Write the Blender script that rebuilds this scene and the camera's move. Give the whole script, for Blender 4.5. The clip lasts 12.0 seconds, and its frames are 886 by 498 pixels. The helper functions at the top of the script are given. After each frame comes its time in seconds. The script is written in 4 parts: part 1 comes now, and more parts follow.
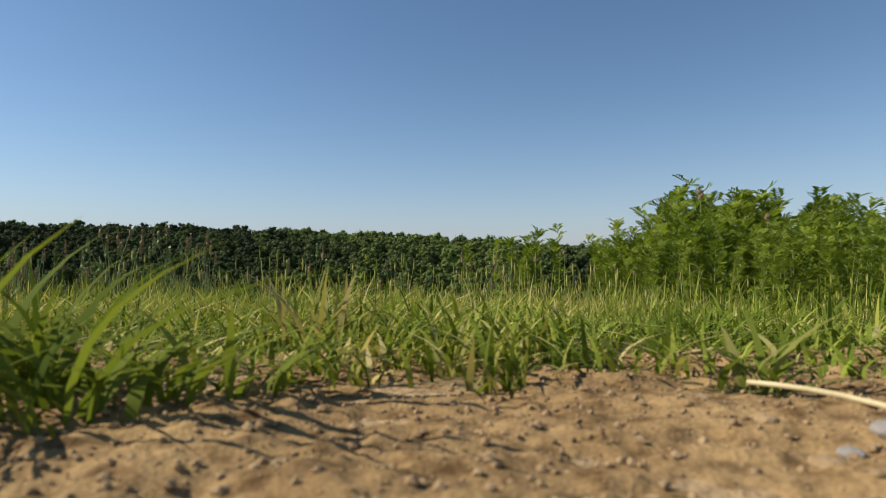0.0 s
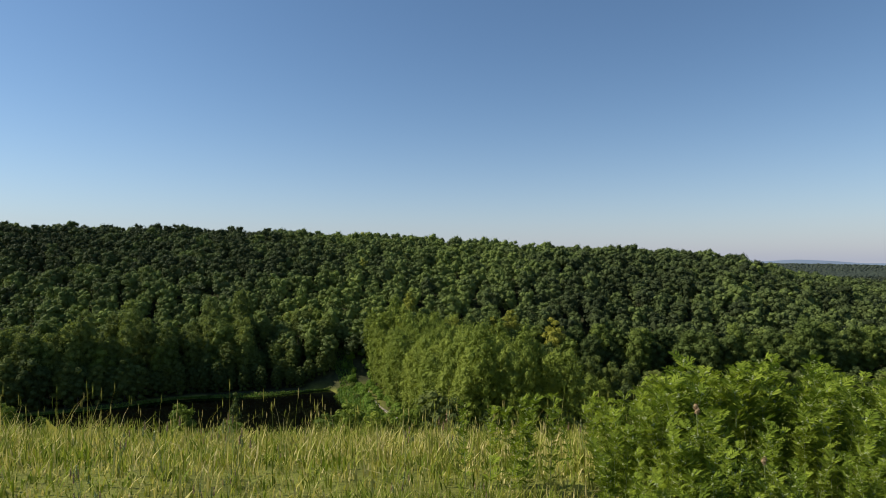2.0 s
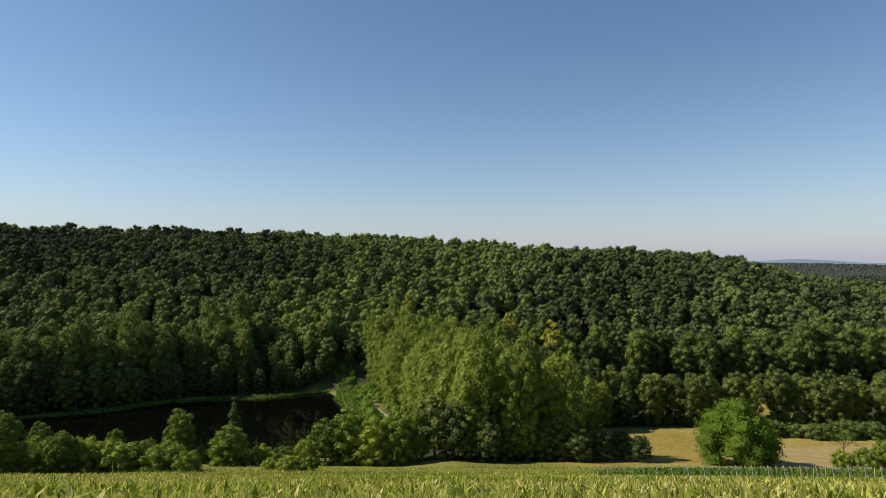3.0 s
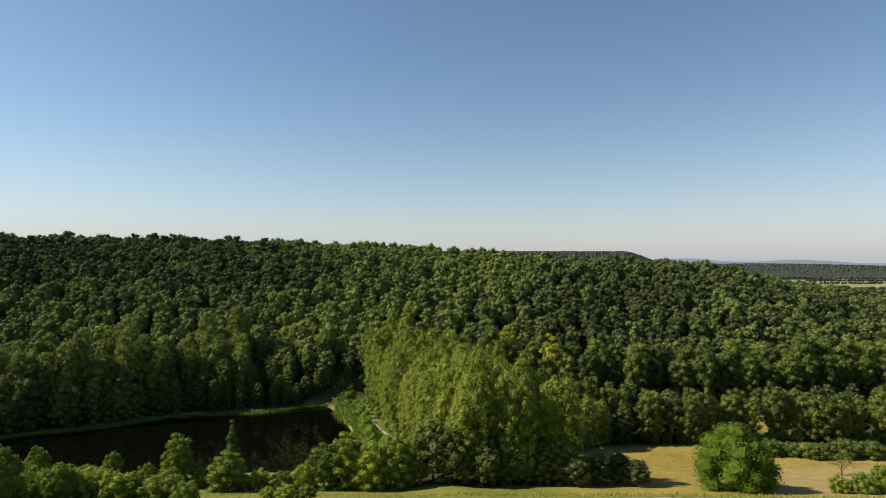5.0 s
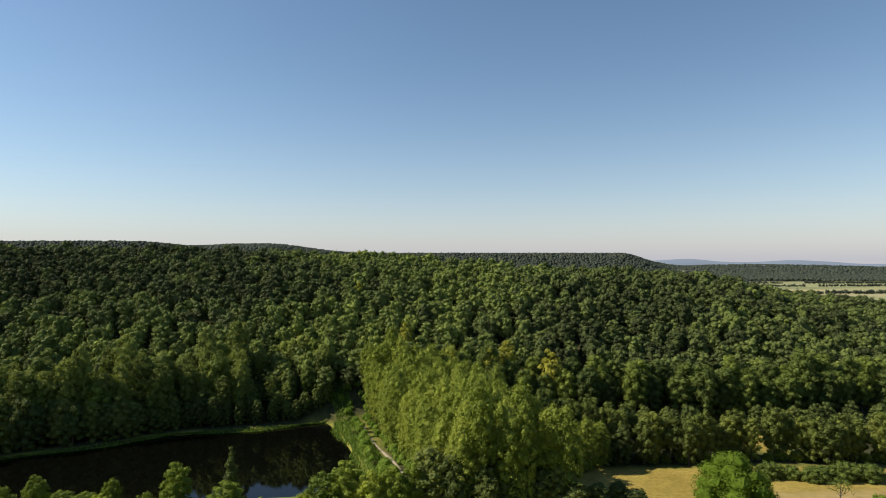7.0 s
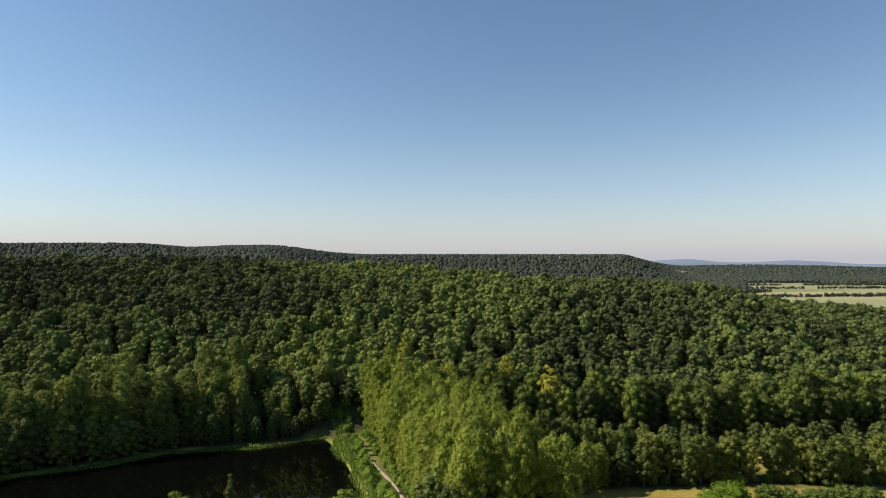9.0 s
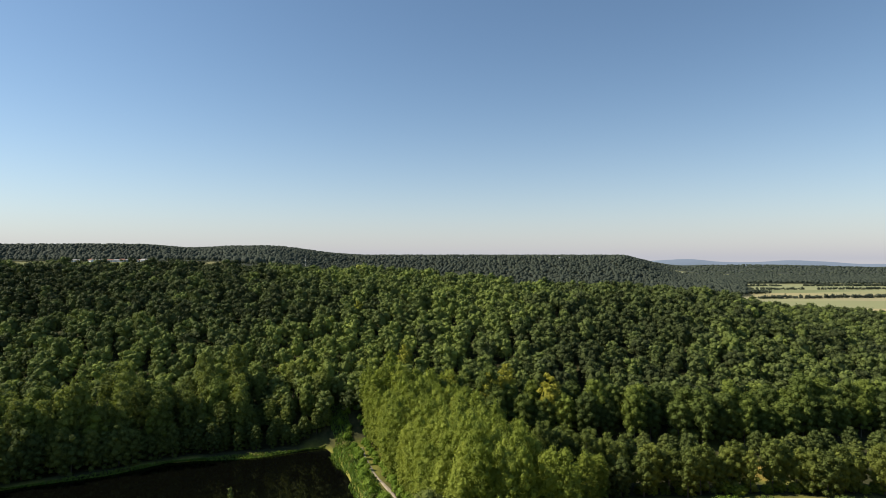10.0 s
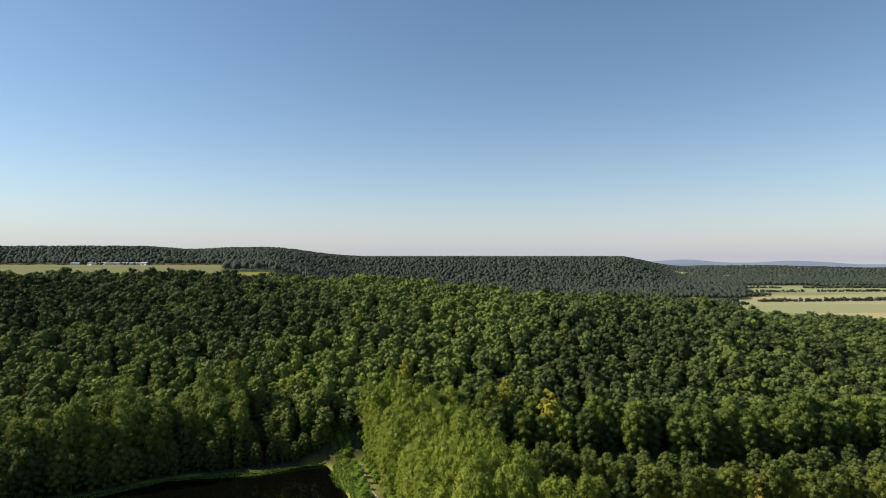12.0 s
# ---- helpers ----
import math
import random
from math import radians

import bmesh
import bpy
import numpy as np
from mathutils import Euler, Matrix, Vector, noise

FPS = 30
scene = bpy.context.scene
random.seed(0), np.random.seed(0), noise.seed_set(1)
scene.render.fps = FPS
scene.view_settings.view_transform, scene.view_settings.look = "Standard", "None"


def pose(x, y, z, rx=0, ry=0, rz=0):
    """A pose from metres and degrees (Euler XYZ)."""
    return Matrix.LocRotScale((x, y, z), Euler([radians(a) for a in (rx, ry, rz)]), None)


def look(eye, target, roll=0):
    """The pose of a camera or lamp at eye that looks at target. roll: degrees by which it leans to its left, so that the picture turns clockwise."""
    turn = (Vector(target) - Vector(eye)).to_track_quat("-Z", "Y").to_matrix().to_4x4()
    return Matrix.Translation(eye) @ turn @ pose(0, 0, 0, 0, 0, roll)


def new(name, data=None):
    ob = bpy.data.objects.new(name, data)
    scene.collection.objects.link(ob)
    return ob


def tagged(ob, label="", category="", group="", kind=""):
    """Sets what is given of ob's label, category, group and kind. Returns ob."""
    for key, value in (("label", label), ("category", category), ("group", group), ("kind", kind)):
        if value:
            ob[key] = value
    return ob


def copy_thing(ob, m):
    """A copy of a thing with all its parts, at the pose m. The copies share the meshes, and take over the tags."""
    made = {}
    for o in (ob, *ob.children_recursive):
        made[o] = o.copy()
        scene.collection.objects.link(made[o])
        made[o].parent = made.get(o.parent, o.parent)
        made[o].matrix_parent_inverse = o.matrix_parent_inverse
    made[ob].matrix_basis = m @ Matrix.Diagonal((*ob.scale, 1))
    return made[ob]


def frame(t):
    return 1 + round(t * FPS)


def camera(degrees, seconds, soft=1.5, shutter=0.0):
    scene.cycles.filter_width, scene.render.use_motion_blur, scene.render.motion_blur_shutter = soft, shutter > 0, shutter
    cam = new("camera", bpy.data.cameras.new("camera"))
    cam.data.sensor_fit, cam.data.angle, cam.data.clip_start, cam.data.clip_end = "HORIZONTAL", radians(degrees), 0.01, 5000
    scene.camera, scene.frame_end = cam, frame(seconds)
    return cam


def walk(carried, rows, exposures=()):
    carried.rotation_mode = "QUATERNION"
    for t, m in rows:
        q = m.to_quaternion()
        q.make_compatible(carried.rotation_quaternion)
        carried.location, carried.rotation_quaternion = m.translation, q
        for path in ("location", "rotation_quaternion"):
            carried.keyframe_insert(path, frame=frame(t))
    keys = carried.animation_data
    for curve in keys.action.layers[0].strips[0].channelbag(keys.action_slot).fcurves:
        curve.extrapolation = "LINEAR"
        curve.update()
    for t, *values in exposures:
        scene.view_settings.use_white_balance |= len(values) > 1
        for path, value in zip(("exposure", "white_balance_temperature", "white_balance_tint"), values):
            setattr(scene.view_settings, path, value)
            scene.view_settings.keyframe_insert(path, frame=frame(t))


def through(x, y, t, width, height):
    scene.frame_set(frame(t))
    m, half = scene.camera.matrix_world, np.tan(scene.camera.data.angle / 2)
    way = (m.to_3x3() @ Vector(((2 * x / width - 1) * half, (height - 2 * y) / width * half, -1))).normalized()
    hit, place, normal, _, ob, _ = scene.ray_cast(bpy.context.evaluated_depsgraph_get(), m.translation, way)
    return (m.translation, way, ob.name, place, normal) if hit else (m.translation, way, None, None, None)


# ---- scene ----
cam = camera(74.0, 12.0, 0.6)
cam.data.dof.use_dof, cam.data.dof.focus_distance, cam.data.dof.aperture_fstop = True, 3.0, 17.0
CLIMB = [(0.0, 0.06, 1.19, 0.88), (0.5, 0.07, 1.23, 0.73), (1.0, 0.43, 1.25, 0.58), (1.5, 0.85, 1.20, 0.48), (2.0, 1.29, 1.14, 0.43),
         (2.5, 1.76, 1.10, 0.38), (4.5, 6.70, 1.04, 0.205), (5.0, 8.35, 1.05, 0.18), (5.5, 10.04, 1.035, 0.156), (6.0, 11.75, 1.03, 0.139),
         (6.5, 13.46, 1.027, 0.115), (7.0, 15.20, 1.02, 0.093), (9.0, 22.26, 0.955, 0.018), (9.5, 24.05, 0.92, 0.016), (10.0, 25.83, 0.905, 0.008),
         (10.5, 27.60, 0.883, -0.006), (11.0, 29.35, 0.868, -0.008), (11.5, 31.10, 0.855, -0.007), (12.0, 32.84, 0.858, 0.0)]
walk(cam, [(t, pose(0, 0, h, 90 + pitch, 0, yaw)) for t, h, pitch, yaw in CLIMB],
     [(0.0, 0.28, 6250, 11.5), (2.0, 0.32, 6200, 11.5), (4.5, 0.50, 6850, 11.5), (7.0, 0.55, 6850, 11.5), (12.0, 0.57, 6700, 11.5)])

# ---- light: clear morning, sun low from one side ----
SUN_AZ, SUN_EL = radians(-88), radians(41)      # azimuth from +y towards +x
world = bpy.data.worlds.new("world")
scene.world = world
world.use_nodes = True
wn = world.node_tree.nodes
sky = wn.new("ShaderNodeTexSky")
sky.sky_type = "NISHITA"
sky.sun_disc = False
sky.sun_elevation, sky.sun_rotation = SUN_EL, SUN_AZ
sky.altitude, sky.air_density, sky.dust_density, sky.ozone_density = 400, 1.0, 0.2, 2.0
wn["Background"].inputs["Strength"].default_value = 0.086
# pale haze low over the whole horizon
wl = world.node_tree.links
w_co, w_sep = wn.new("ShaderNodeTexCoord"), wn.new("ShaderNodeSeparateXYZ")
wl.new(w_co.outputs["Generated"], w_sep.inputs[0])
w_abs, w_one, w_pow, w_amt = [wn.new("ShaderNodeMath") for _ in range(4)]
w_mix = wn.new("ShaderNodeMix")
for node, op, second in ((w_abs, "ABSOLUTE", 0), (w_one, "SUBTRACT", 0), (w_pow, "POWER", 12.0), (w_amt, "MULTIPLY", 0.92)):
    node.operation = op
    node.inputs[1].default_value = second
w_one.inputs[0].default_value = 1.0
wl.new(w_sep.outputs["Z"], w_abs.inputs[0])
wl.new(w_abs.outputs[0], w_one.inputs[1])
wl.new(w_one.outputs[0], w_pow.inputs[0])
wl.new(w_pow.outputs[0], w_amt.inputs[0])
w_mix.data_type = "RGBA"
wl.new(w_amt.outputs[0], w_mix.inputs[0])
w_hue = wn.new("ShaderNodeHueSaturation")
w_hue.inputs["Hue"].default_value, w_hue.inputs["Saturation"].default_value = 0.496, 1.06
wl.new(sky.outputs[0], w_hue.inputs["Color"])
wl.new(w_hue.outputs[0], w_mix.inputs[6])
w_mix.inputs[7].default_value = (3.7, 3.95, 4.75, 1)
wl.new(w_mix.outputs[2], wn["Background"].inputs[0])
sun_data = bpy.data.lights.new("sun", "SUN")
sun_data.energy, sun_data.angle, sun_data.color = 4.8, radians(0.55), (1.0, 0.91, 0.76)
sun = new("sun", sun_data)
sun_dir = Vector((math.sin(SUN_AZ) * math.cos(SUN_EL), math.cos(SUN_AZ) * math.cos(SUN_EL), math.sin(SUN_EL)))
sun.matrix_world = look(sun_dir * 100, (0, 0, 0))


# ---- materials ----
def material(name, rough=0.8):
    m = bpy.data.materials.new(name)
    m.use_nodes = True
    nodes, links = m.node_tree.nodes, m.node_tree.links
    bsdf = nodes["Principled BSDF"]
    bsdf.inputs["Roughness"].default_value = rough
    bsdf.inputs["Specular IOR Level"].default_value = 0.25
    return m, nodes, links, bsdf


def ramp(nodes, stops):
    r = nodes.new("ShaderNodeValToRGB")
    els = r.color_ramp.elements
    while len(els) < len(stops):
        els.new(0.5)
    for e, (p, c) in zip(els, stops):
        e.position, e.color = p, (*c, 1)
    return r


def noise_tex(nodes, links, scale, detail=4.0, coord="Object"):
    tc = nodes.new("ShaderNodeTexCoord")
    n = nodes.new("ShaderNodeTexNoise")
    n.inputs["Scale"].default_value, n.inputs["Detail"].default_value = scale, detail
    links.new(tc.outputs[coord], n.inputs["Vector"])
    return n


def mix(nodes, links, fac, a, b, mode="MIX"):
    m = nodes.new("ShaderNodeMix")
    m.data_type, m.blend_type = "RGBA", mode
    for sock, v in ((m.inputs[0], fac), (m.inputs[6], a), (m.inputs[7], b)):
        if isinstance(v, (int, float)):
            sock.default_value = v
        elif isinstance(v, tuple):
            sock.default_value = (*v, 1)
        else:
            links.new(v, sock)
    return m.outputs[2]


def math_node(nodes, links, op, a, b=0.0):
    m = nodes.new("ShaderNodeMath")
    m.operation = op
    for sock, v in ((m.inputs[0], a), (m.inputs[1], b)):
        if isinstance(v, (int, float)):
            sock.default_value = v
        else:
            links.new(v, sock)
    return m.outputs[0]


def bump(nodes, links, bsdf, height, strength, dist):
    b = nodes.new("ShaderNodeBump")
    b.inputs["Strength"].default_value, b.inputs["Distance"].default_value = strength, dist
    links.new(height, b.inputs["Height"])
    links.new(b.outputs[0], bsdf.inputs["Normal"])


def leaf_material(name, stops, source, through=0.3, rough=0.75, shine=0.1, vary=0.45):
    """Foliage: colour by plant (source "object" or the mesh's tint), varied from leaf to leaf, with light shining through."""
    m, nodes, links, bsdf = material(name, rough)
    bsdf.inputs["Specular IOR Level"].default_value = shine
    geo = nodes.new("ShaderNodeNewGeometry")
    if source == "object":
        base = nodes.new("ShaderNodeObjectInfo").outputs["Random"]
    else:
        at = nodes.new("ShaderNodeAttribute")
        at.attribute_name = "tint"
        base = at.outputs["Fac"]
    wob = math_node(nodes, links, "MULTIPLY_ADD", geo.outputs["Random Per Island"], 0.36 * vary)
    wob.node.inputs[2].default_value = -0.18 * vary
    fac = math_node(nodes, links, "ADD", base, wob)
    r = ramp(nodes, stops)
    links.new(fac, r.inputs[0])
    hsv = nodes.new("ShaderNodeHueSaturation")
    val = math_node(nodes, links, "MULTIPLY_ADD", geo.outputs["Random Per Island"], 0.42 * vary)
    val.node.inputs[2].default_value = 1 - 0.21 * vary
    links.new(val, hsv.inputs["Value"])
    links.new(r.outputs[0], hsv.inputs["Color"])
    links.new(hsv.outputs[0], bsdf.inputs["Base Color"])
    tr = nodes.new("ShaderNodeBsdfTranslucent")
    warm = mix(nodes, links, 1.0, hsv.outputs[0], (1.15, 1.15, 0.65), "MULTIPLY")
    links.new(warm, tr.inputs["Color"])
    ms = nodes.new("ShaderNodeMixShader")
    ms.inputs[0].default_value = through
    links.new(bsdf.outputs[0], ms.inputs[1])
    links.new(tr.outputs[0], ms.inputs[2])
    links.new(ms.outputs[0], nodes["Material Output"].inputs["Surface"])
    return m


def plain_material(name, c1, c2, scale, rough=0.85, relief=0.0, dist=0.02):
    m, nodes, links, bsdf = material(name, rough)
    n = noise_tex(nodes, links, scale, 6)
    fine = noise_tex(nodes, links, scale * 9, 3)
    r = ramp(nodes, [(0.3, c1), (0.7, c2)])
    f = math_node(nodes, links, "MULTIPLY_ADD", fine.outputs[0], 0.35)
    links.new(n.outputs[0], f.node.inputs[2])
    f2 = math_node(nodes, links, "SUBTRACT", f, 0.17)
    links.new(f2, r.inputs[0])
    links.new(r.outputs[0], bsdf.inputs["Base Color"])
    if relief:
        bump(nodes, links, bsdf, f2, relief, dist)
    return m


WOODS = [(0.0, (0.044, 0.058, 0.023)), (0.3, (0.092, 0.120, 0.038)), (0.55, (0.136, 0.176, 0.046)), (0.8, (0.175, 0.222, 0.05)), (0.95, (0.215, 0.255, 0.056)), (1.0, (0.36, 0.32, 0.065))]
M_HILL = leaf_material("hill_leaves", WOODS, "tint", 0.18)
M_BROAD = leaf_material("broad_leaves", [(0.0, (0.064, 0.09, 0.026)), (0.5, (0.105, 0.142, 0.034)), (1.0, (0.165, 0.21, 0.04))], "object")
M_YELLOW = leaf_material("yellow_leaves", [(0.0, (0.25, 0.265, 0.045)), (1.0, (0.33, 0.325, 0.055))], "object")
M_DAM = leaf_material("fresh_leaves", [(0.0, (0.13, 0.22, 0.03)), (1.0, (0.21, 0.30, 0.05))], "object")
M_POPLAR = leaf_material("poplar_leaves", [(0.0, (0.165, 0.21, 0.036)), (0.5, (0.21, 0.258, 0.046)), (1.0, (0.26, 0.305, 0.056))], "object")
M_ALDER = leaf_material("alder_leaves", [(0.0, (0.085, 0.112, 0.03)), (0.6, (0.125, 0.158, 0.038)), (1.0, (0.175, 0.205, 0.045))], "object")
M_SHORE = leaf_material("shore_leaves", [(0.0, (0.12, 0.15, 0.042)), (0.6, (0.18, 0.22, 0.055)), (1.0, (0.245, 0.28, 0.066))], "object")
M_BANK = leaf_material("bank_leaves", [(0.0, (0.07, 0.096, 0.031)), (0.6, (0.102, 0.134, 0.039)), (1.0, (0.15, 0.18, 0.048))], "object")
M_OAK = leaf_material("oak_leaves", [(0.0, (0.092, 0.15, 0.015)), (1.0, (0.1, 0.16, 0.016))], "object", 0.2)
M_BUSH = leaf_material("bush_leaves", [(0.0, (0.1, 0.145, 0.026)), (0.5, (0.175, 0.23, 0.036)), (1.0, (0.28, 0.33, 0.048))], "object")
M_GREY = leaf_material("willow_leaves", [(0.0, (0.075, 0.112, 0.026)), (1.0, (0.12, 0.16, 0.036))], "object")
# far woods and hedges: bluish haze of distance mixed into the leaf colour
M_FARWOOD = leaf_material("far_leaves_hazed", [(0.0, (0.048, 0.062, 0.05)), (0.6, (0.064, 0.08, 0.06)), (1.0, (0.08, 0.098, 0.068))], "tint")
M_GRASS = leaf_material("grass_blades", [(0.0, (0.13, 0.185, 0.02)), (0.4, (0.225, 0.27, 0.036)), (0.7, (0.35, 0.335, 0.075)), (1.0, (0.50, 0.42, 0.18))], "tint", 0.3, 0.6, 0.04, 1.4)
M_TURF = leaf_material("turf_blades", [(0.0, (0.10, 0.14, 0.018)), (0.5, (0.19, 0.225, 0.035)), (1.0, (0.40, 0.32, 0.13))], "tint", 0.4, 0.7, 0.04, 1.0)
M_WEED = leaf_material("weed_leaves", [(0.0, (0.12, 0.172, 0.018)), (1.0, (0.25, 0.31, 0.036))], "object", 0.38, 0.6, 0.04, 1.0)
M_VINE = leaf_material("vine_leaves", [(0.0, (0.07, 0.13, 0.025)), (1.0, (0.11, 0.18, 0.035))], "object")
M_REED = leaf_material("reed_leaves", [(0.0, (0.09, 0.17, 0.03)), (1.0, (0.17, 0.24, 0.05))], "tint")
M_BARK = plain_material("bark", (0.06, 0.05, 0.04), (0.16, 0.14, 0.11), 3.0, 0.9, 0.6, 0.05)
M_STEM = plain_material("green_stem", (0.20, 0.26, 0.08), (0.34, 0.36, 0.14), 30, 0.6)
M_SEED = plain_material("seed_head", (0.25, 0.16, 0.08), (0.42, 0.30, 0.16), 200, 0.9)
M_STRAW = plain_material("dry_straw", (0.45, 0.36, 0.18), (0.62, 0.52, 0.30), 60, 0.7)
M_CLOD = plain_material("soil_clod", (0.23, 0.15, 0.075), (0.40, 0.28, 0.145), 40, 0.95, 0.5, 0.002)
M_STONE = plain_material("grey_stone", (0.2, 0.18, 0.15), (0.33, 0.3, 0.26), 50, 0.8, 0.4, 0.002)
M_WALL = plain_material("render_wall", (0.78, 0.77, 0.74), (0.86, 0.85, 0.83), 0.4)
M_ROOF = plain_material("roof_tiles", (0.20, 0.10, 0.07), (0.32, 0.18, 0.13), 0.8)
M_ROOF2 = plain_material("grey_roof", (0.26, 0.26, 0.27), (0.38, 0.38, 0.38), 0.8)
M_MAST = plain_material("mast_metal", (0.5, 0.5, 0.5), (0.6, 0.6, 0.6), 1.0, 0.5)
M_POST = plain_material("grey_wood_post", (0.22, 0.19, 0.15), (0.36, 0.31, 0.25), 8, 0.9)
M_TRACK = plain_material("gravel_track", (0.21, 0.18, 0.13), (0.35, 0.30, 0.23), 1.5, 0.95, 0.4, 0.05)
M_WINDOW, _n, _l, _b = material("window_glass", 0.1)
_b.inputs["Base Color"].default_value = (0.03, 0.035, 0.04, 1)

M_WATER, _n, _l, _b = material("pond_water", 0.015)
_b.inputs["Base Color"].default_value = (0.0018, 0.002, 0.0015, 1)
_b.inputs["IOR"].default_value = 1.33
_b.inputs["Specular IOR Level"].default_value = 0.5
_w = noise_tex(_n, _l, 1.6, 3)
bump(_n, _l, _b, _w.outputs[0], 0.05, 0.05)

# distant hills: haze of several kilometres of air painted in as pale blue
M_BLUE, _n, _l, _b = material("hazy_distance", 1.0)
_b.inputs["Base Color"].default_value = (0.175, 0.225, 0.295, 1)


# ---- the lie of the land ----
def smooth(a, b, x):
    s = np.clip((x - a) / (b - a), 0, 1)
    return s * s * (3 - 2 * s)


def bend(x, knots):
    """A soft line through (x, value) knots."""
    kx, kv = zip(*knots)
    return sum(np.interp(x + d * (0.03 * np.abs(x) + 0.2), kx, kv) for d in (-1, -0.5, 0, 0.5, 1)) / 5


SLOPE = [(-60, 0.8), (-8, 0.1), (0, 0), (0.45, 0), (1, -0.06), (2, -0.16), (5, -0.48), (10, -1.8), (30, -9.2), (60, -20), (100, -34.2), (136, -44.6), (158, -48.4), (190, -50.3), (240, -51), (700, -53)]
CREST = [(-900, 12), (-400, 11), (-264, 9), (-211, 9), (-87, 5), (-22, 3), (40, -3), (135, -6), (171, -8), (224, -20), (408, -38), (560, -52)]
CREST_Y = [(-400, 360), (-264, 365), (-211, 405), (-87, 405), (-22, 425), (40, 378), (135, 383), (190, 390), (224, 411), (408, 541), (600, 560)]
WATER_Z = -51.4
POND = [(-48, 241), (-70, 231), (-104, 223), (-119, 212), (-148, 196), (-200, 178), (-215, 152), (-120, 150), (-60, 156), (-20, 166), (-26, 190), (-40, 225)]


def in_pond(x, y):
    """Signed distance to the pond's bank, positive inside."""
    best = np.full(np.shape(x), 1e9)
    inside = np.zeros(np.shape(x), bool)
    for (ax, ay), (bx, by) in zip(POND, POND[1:] + POND[:1]):
        t = np.clip(((x - ax) * (bx - ax) + (y - ay) * (by - ay)) / ((bx - ax) ** 2 + (by - ay) ** 2), 0, 1)
        best = np.minimum(best, np.hypot(x - ax - t * (bx - ax), y - ay - t * (by - ay)))
        cross = (ay > y) != (by > y)
        inside ^= cross & (x < (bx - ax) * (y - ay) / (by - ay + 1e-9) + ax)
    return np.where(inside, best, -best)


def crest_y(x):
    return bend(x, CREST_Y)


def foot_y(x):
    return 244 + 4 * np.sin(x / 23.0)


def waves(x, y, size):
    """Gentle unevenness, about -1 to 1."""
    return (np.sin(x / size + 1.3 * np.sin(y / size * 0.7)) + np.sin(y / size * 1.3 + 2 + 1.1 * np.sin(x / size * 0.8))) / 2


def land(x, y):
    x, y = np.asarray(x, float), np.asarray(y, float)
    z = bend(y, SLOPE)
    u = x / np.maximum(y, 1)
    # the wooded hill across the valley
    yc, yf = crest_y(x), foot_y(x)
    s = np.clip((y - yf) / (yc - yf), 0, 1)
    rise = np.sin(s * np.pi / 2) ** 0.85
    crest = bend(x, CREST) + 0.5 - 0.9 * smooth(0, 150, x)
    hill = -51 + (crest + 51) * rise
    back_low = crest + (-53 - crest) * smooth(0, 330, y - yc)
    back_high = crest + (15.5 - crest) * smooth(0, 250, y - yc) + 3 * smooth(700, 1150, y)
    left = smooth(-0.12, -0.30, u)
    back = back_low * (1 - left) + back_high * left
    z = np.where(y > yf, np.where(y > yc, back, hill), z)
    # wooded ridges further away
    ridge_l = 21 * smooth(1160, 1500, y) * smooth(-0.22, -0.5, u) + 14 * smooth(1160, 1600, y) * smooth(0.0, -0.3, u)
    ridge_l = ridge_l - 11 * np.exp(-((u + 0.43) / 0.055) ** 2) * smooth(1160, 1500, y) + 5 * np.exp(-((u + 0.26) / 0.07) ** 2) * smooth(1160, 1500, y)
    mid_h = 80 * smooth(1500, 2050, y) * smooth(0.42, 0.30, u) * smooth(-0.75, -0.2, u)
    mid_h = np.maximum(mid_h, 78 * smooth(1550, 2100, y) * smooth(0.1, -0.35, u) * (1 - left))
    z = z + np.where(y > 1100, ridge_l * left + mid_h * (1 - 0.75 * left), 0)
    z = z + 24 * smooth(2300, 3400, y) * smooth(0.30, 0.46, u) * (0.75 + 0.4 * np.sin(x / 260.0))
    z = z - 5 * smooth(-1.0, 4.0, in_pond(x, y)) * (np.abs(y - 200) < 60)
    bank = np.exp(-((y - 200) / 70.0) ** 4)
    dam = np.exp(-((x - (-42 + (262 - y) * 0.337)) / 7.0) ** 2)
    z = z + 1.3 * dam * bank
    return z + waves(x, y, 17) * 0.35 * smooth(12, 60, y) * (y < 3000)


def ground_z(x, y):
    return float(land(np.array([x]), np.array([y]))[0])


def mesh_from(name, pieces, mat, tint=None, flat=True):
    """A mesh out of (vertices, faces) arrays; tint: a value for each vertex."""
    me = bpy.data.meshes.new(name)
    vs, loops, totals, base = [], [], [], 0
    for v, f in pieces:
        f = np.asarray(f)
        vs.append(np.asarray(v, float))
        loops.append((f + base).ravel())
        totals.append(np.full(len(f), f.shape[1]))
        base += len(v)
    v, loop, total = np.concatenate(vs), np.concatenate(loops), np.concatenate(totals)
    me.vertices.add(len(v))
    me.vertices.foreach_set("co", v.ravel())
    me.loops.add(len(loop))
    me.loops.foreach_set("vertex_index", loop.astype(np.int32))
    me.polygons.add(len(total))
    me.polygons.foreach_set("loop_start", np.concatenate([[0], np.cumsum(total)[:-1]]).astype(np.int32))
    me.polygons.foreach_set("use_smooth", np.full(len(total), not flat))
    if tint is not None:
        me.attributes.new("tint", "FLOAT", "POINT").data.foreach_set("value", np.asarray(tint, np.float32))
    me.update(calc_edges=True)
    me.validate()
    me.materials.append(mat)
    return me


def part(name, me, parent, label=""):
    ob = new(name, me)
    ob.parent = parent
    return tagged(ob, label)


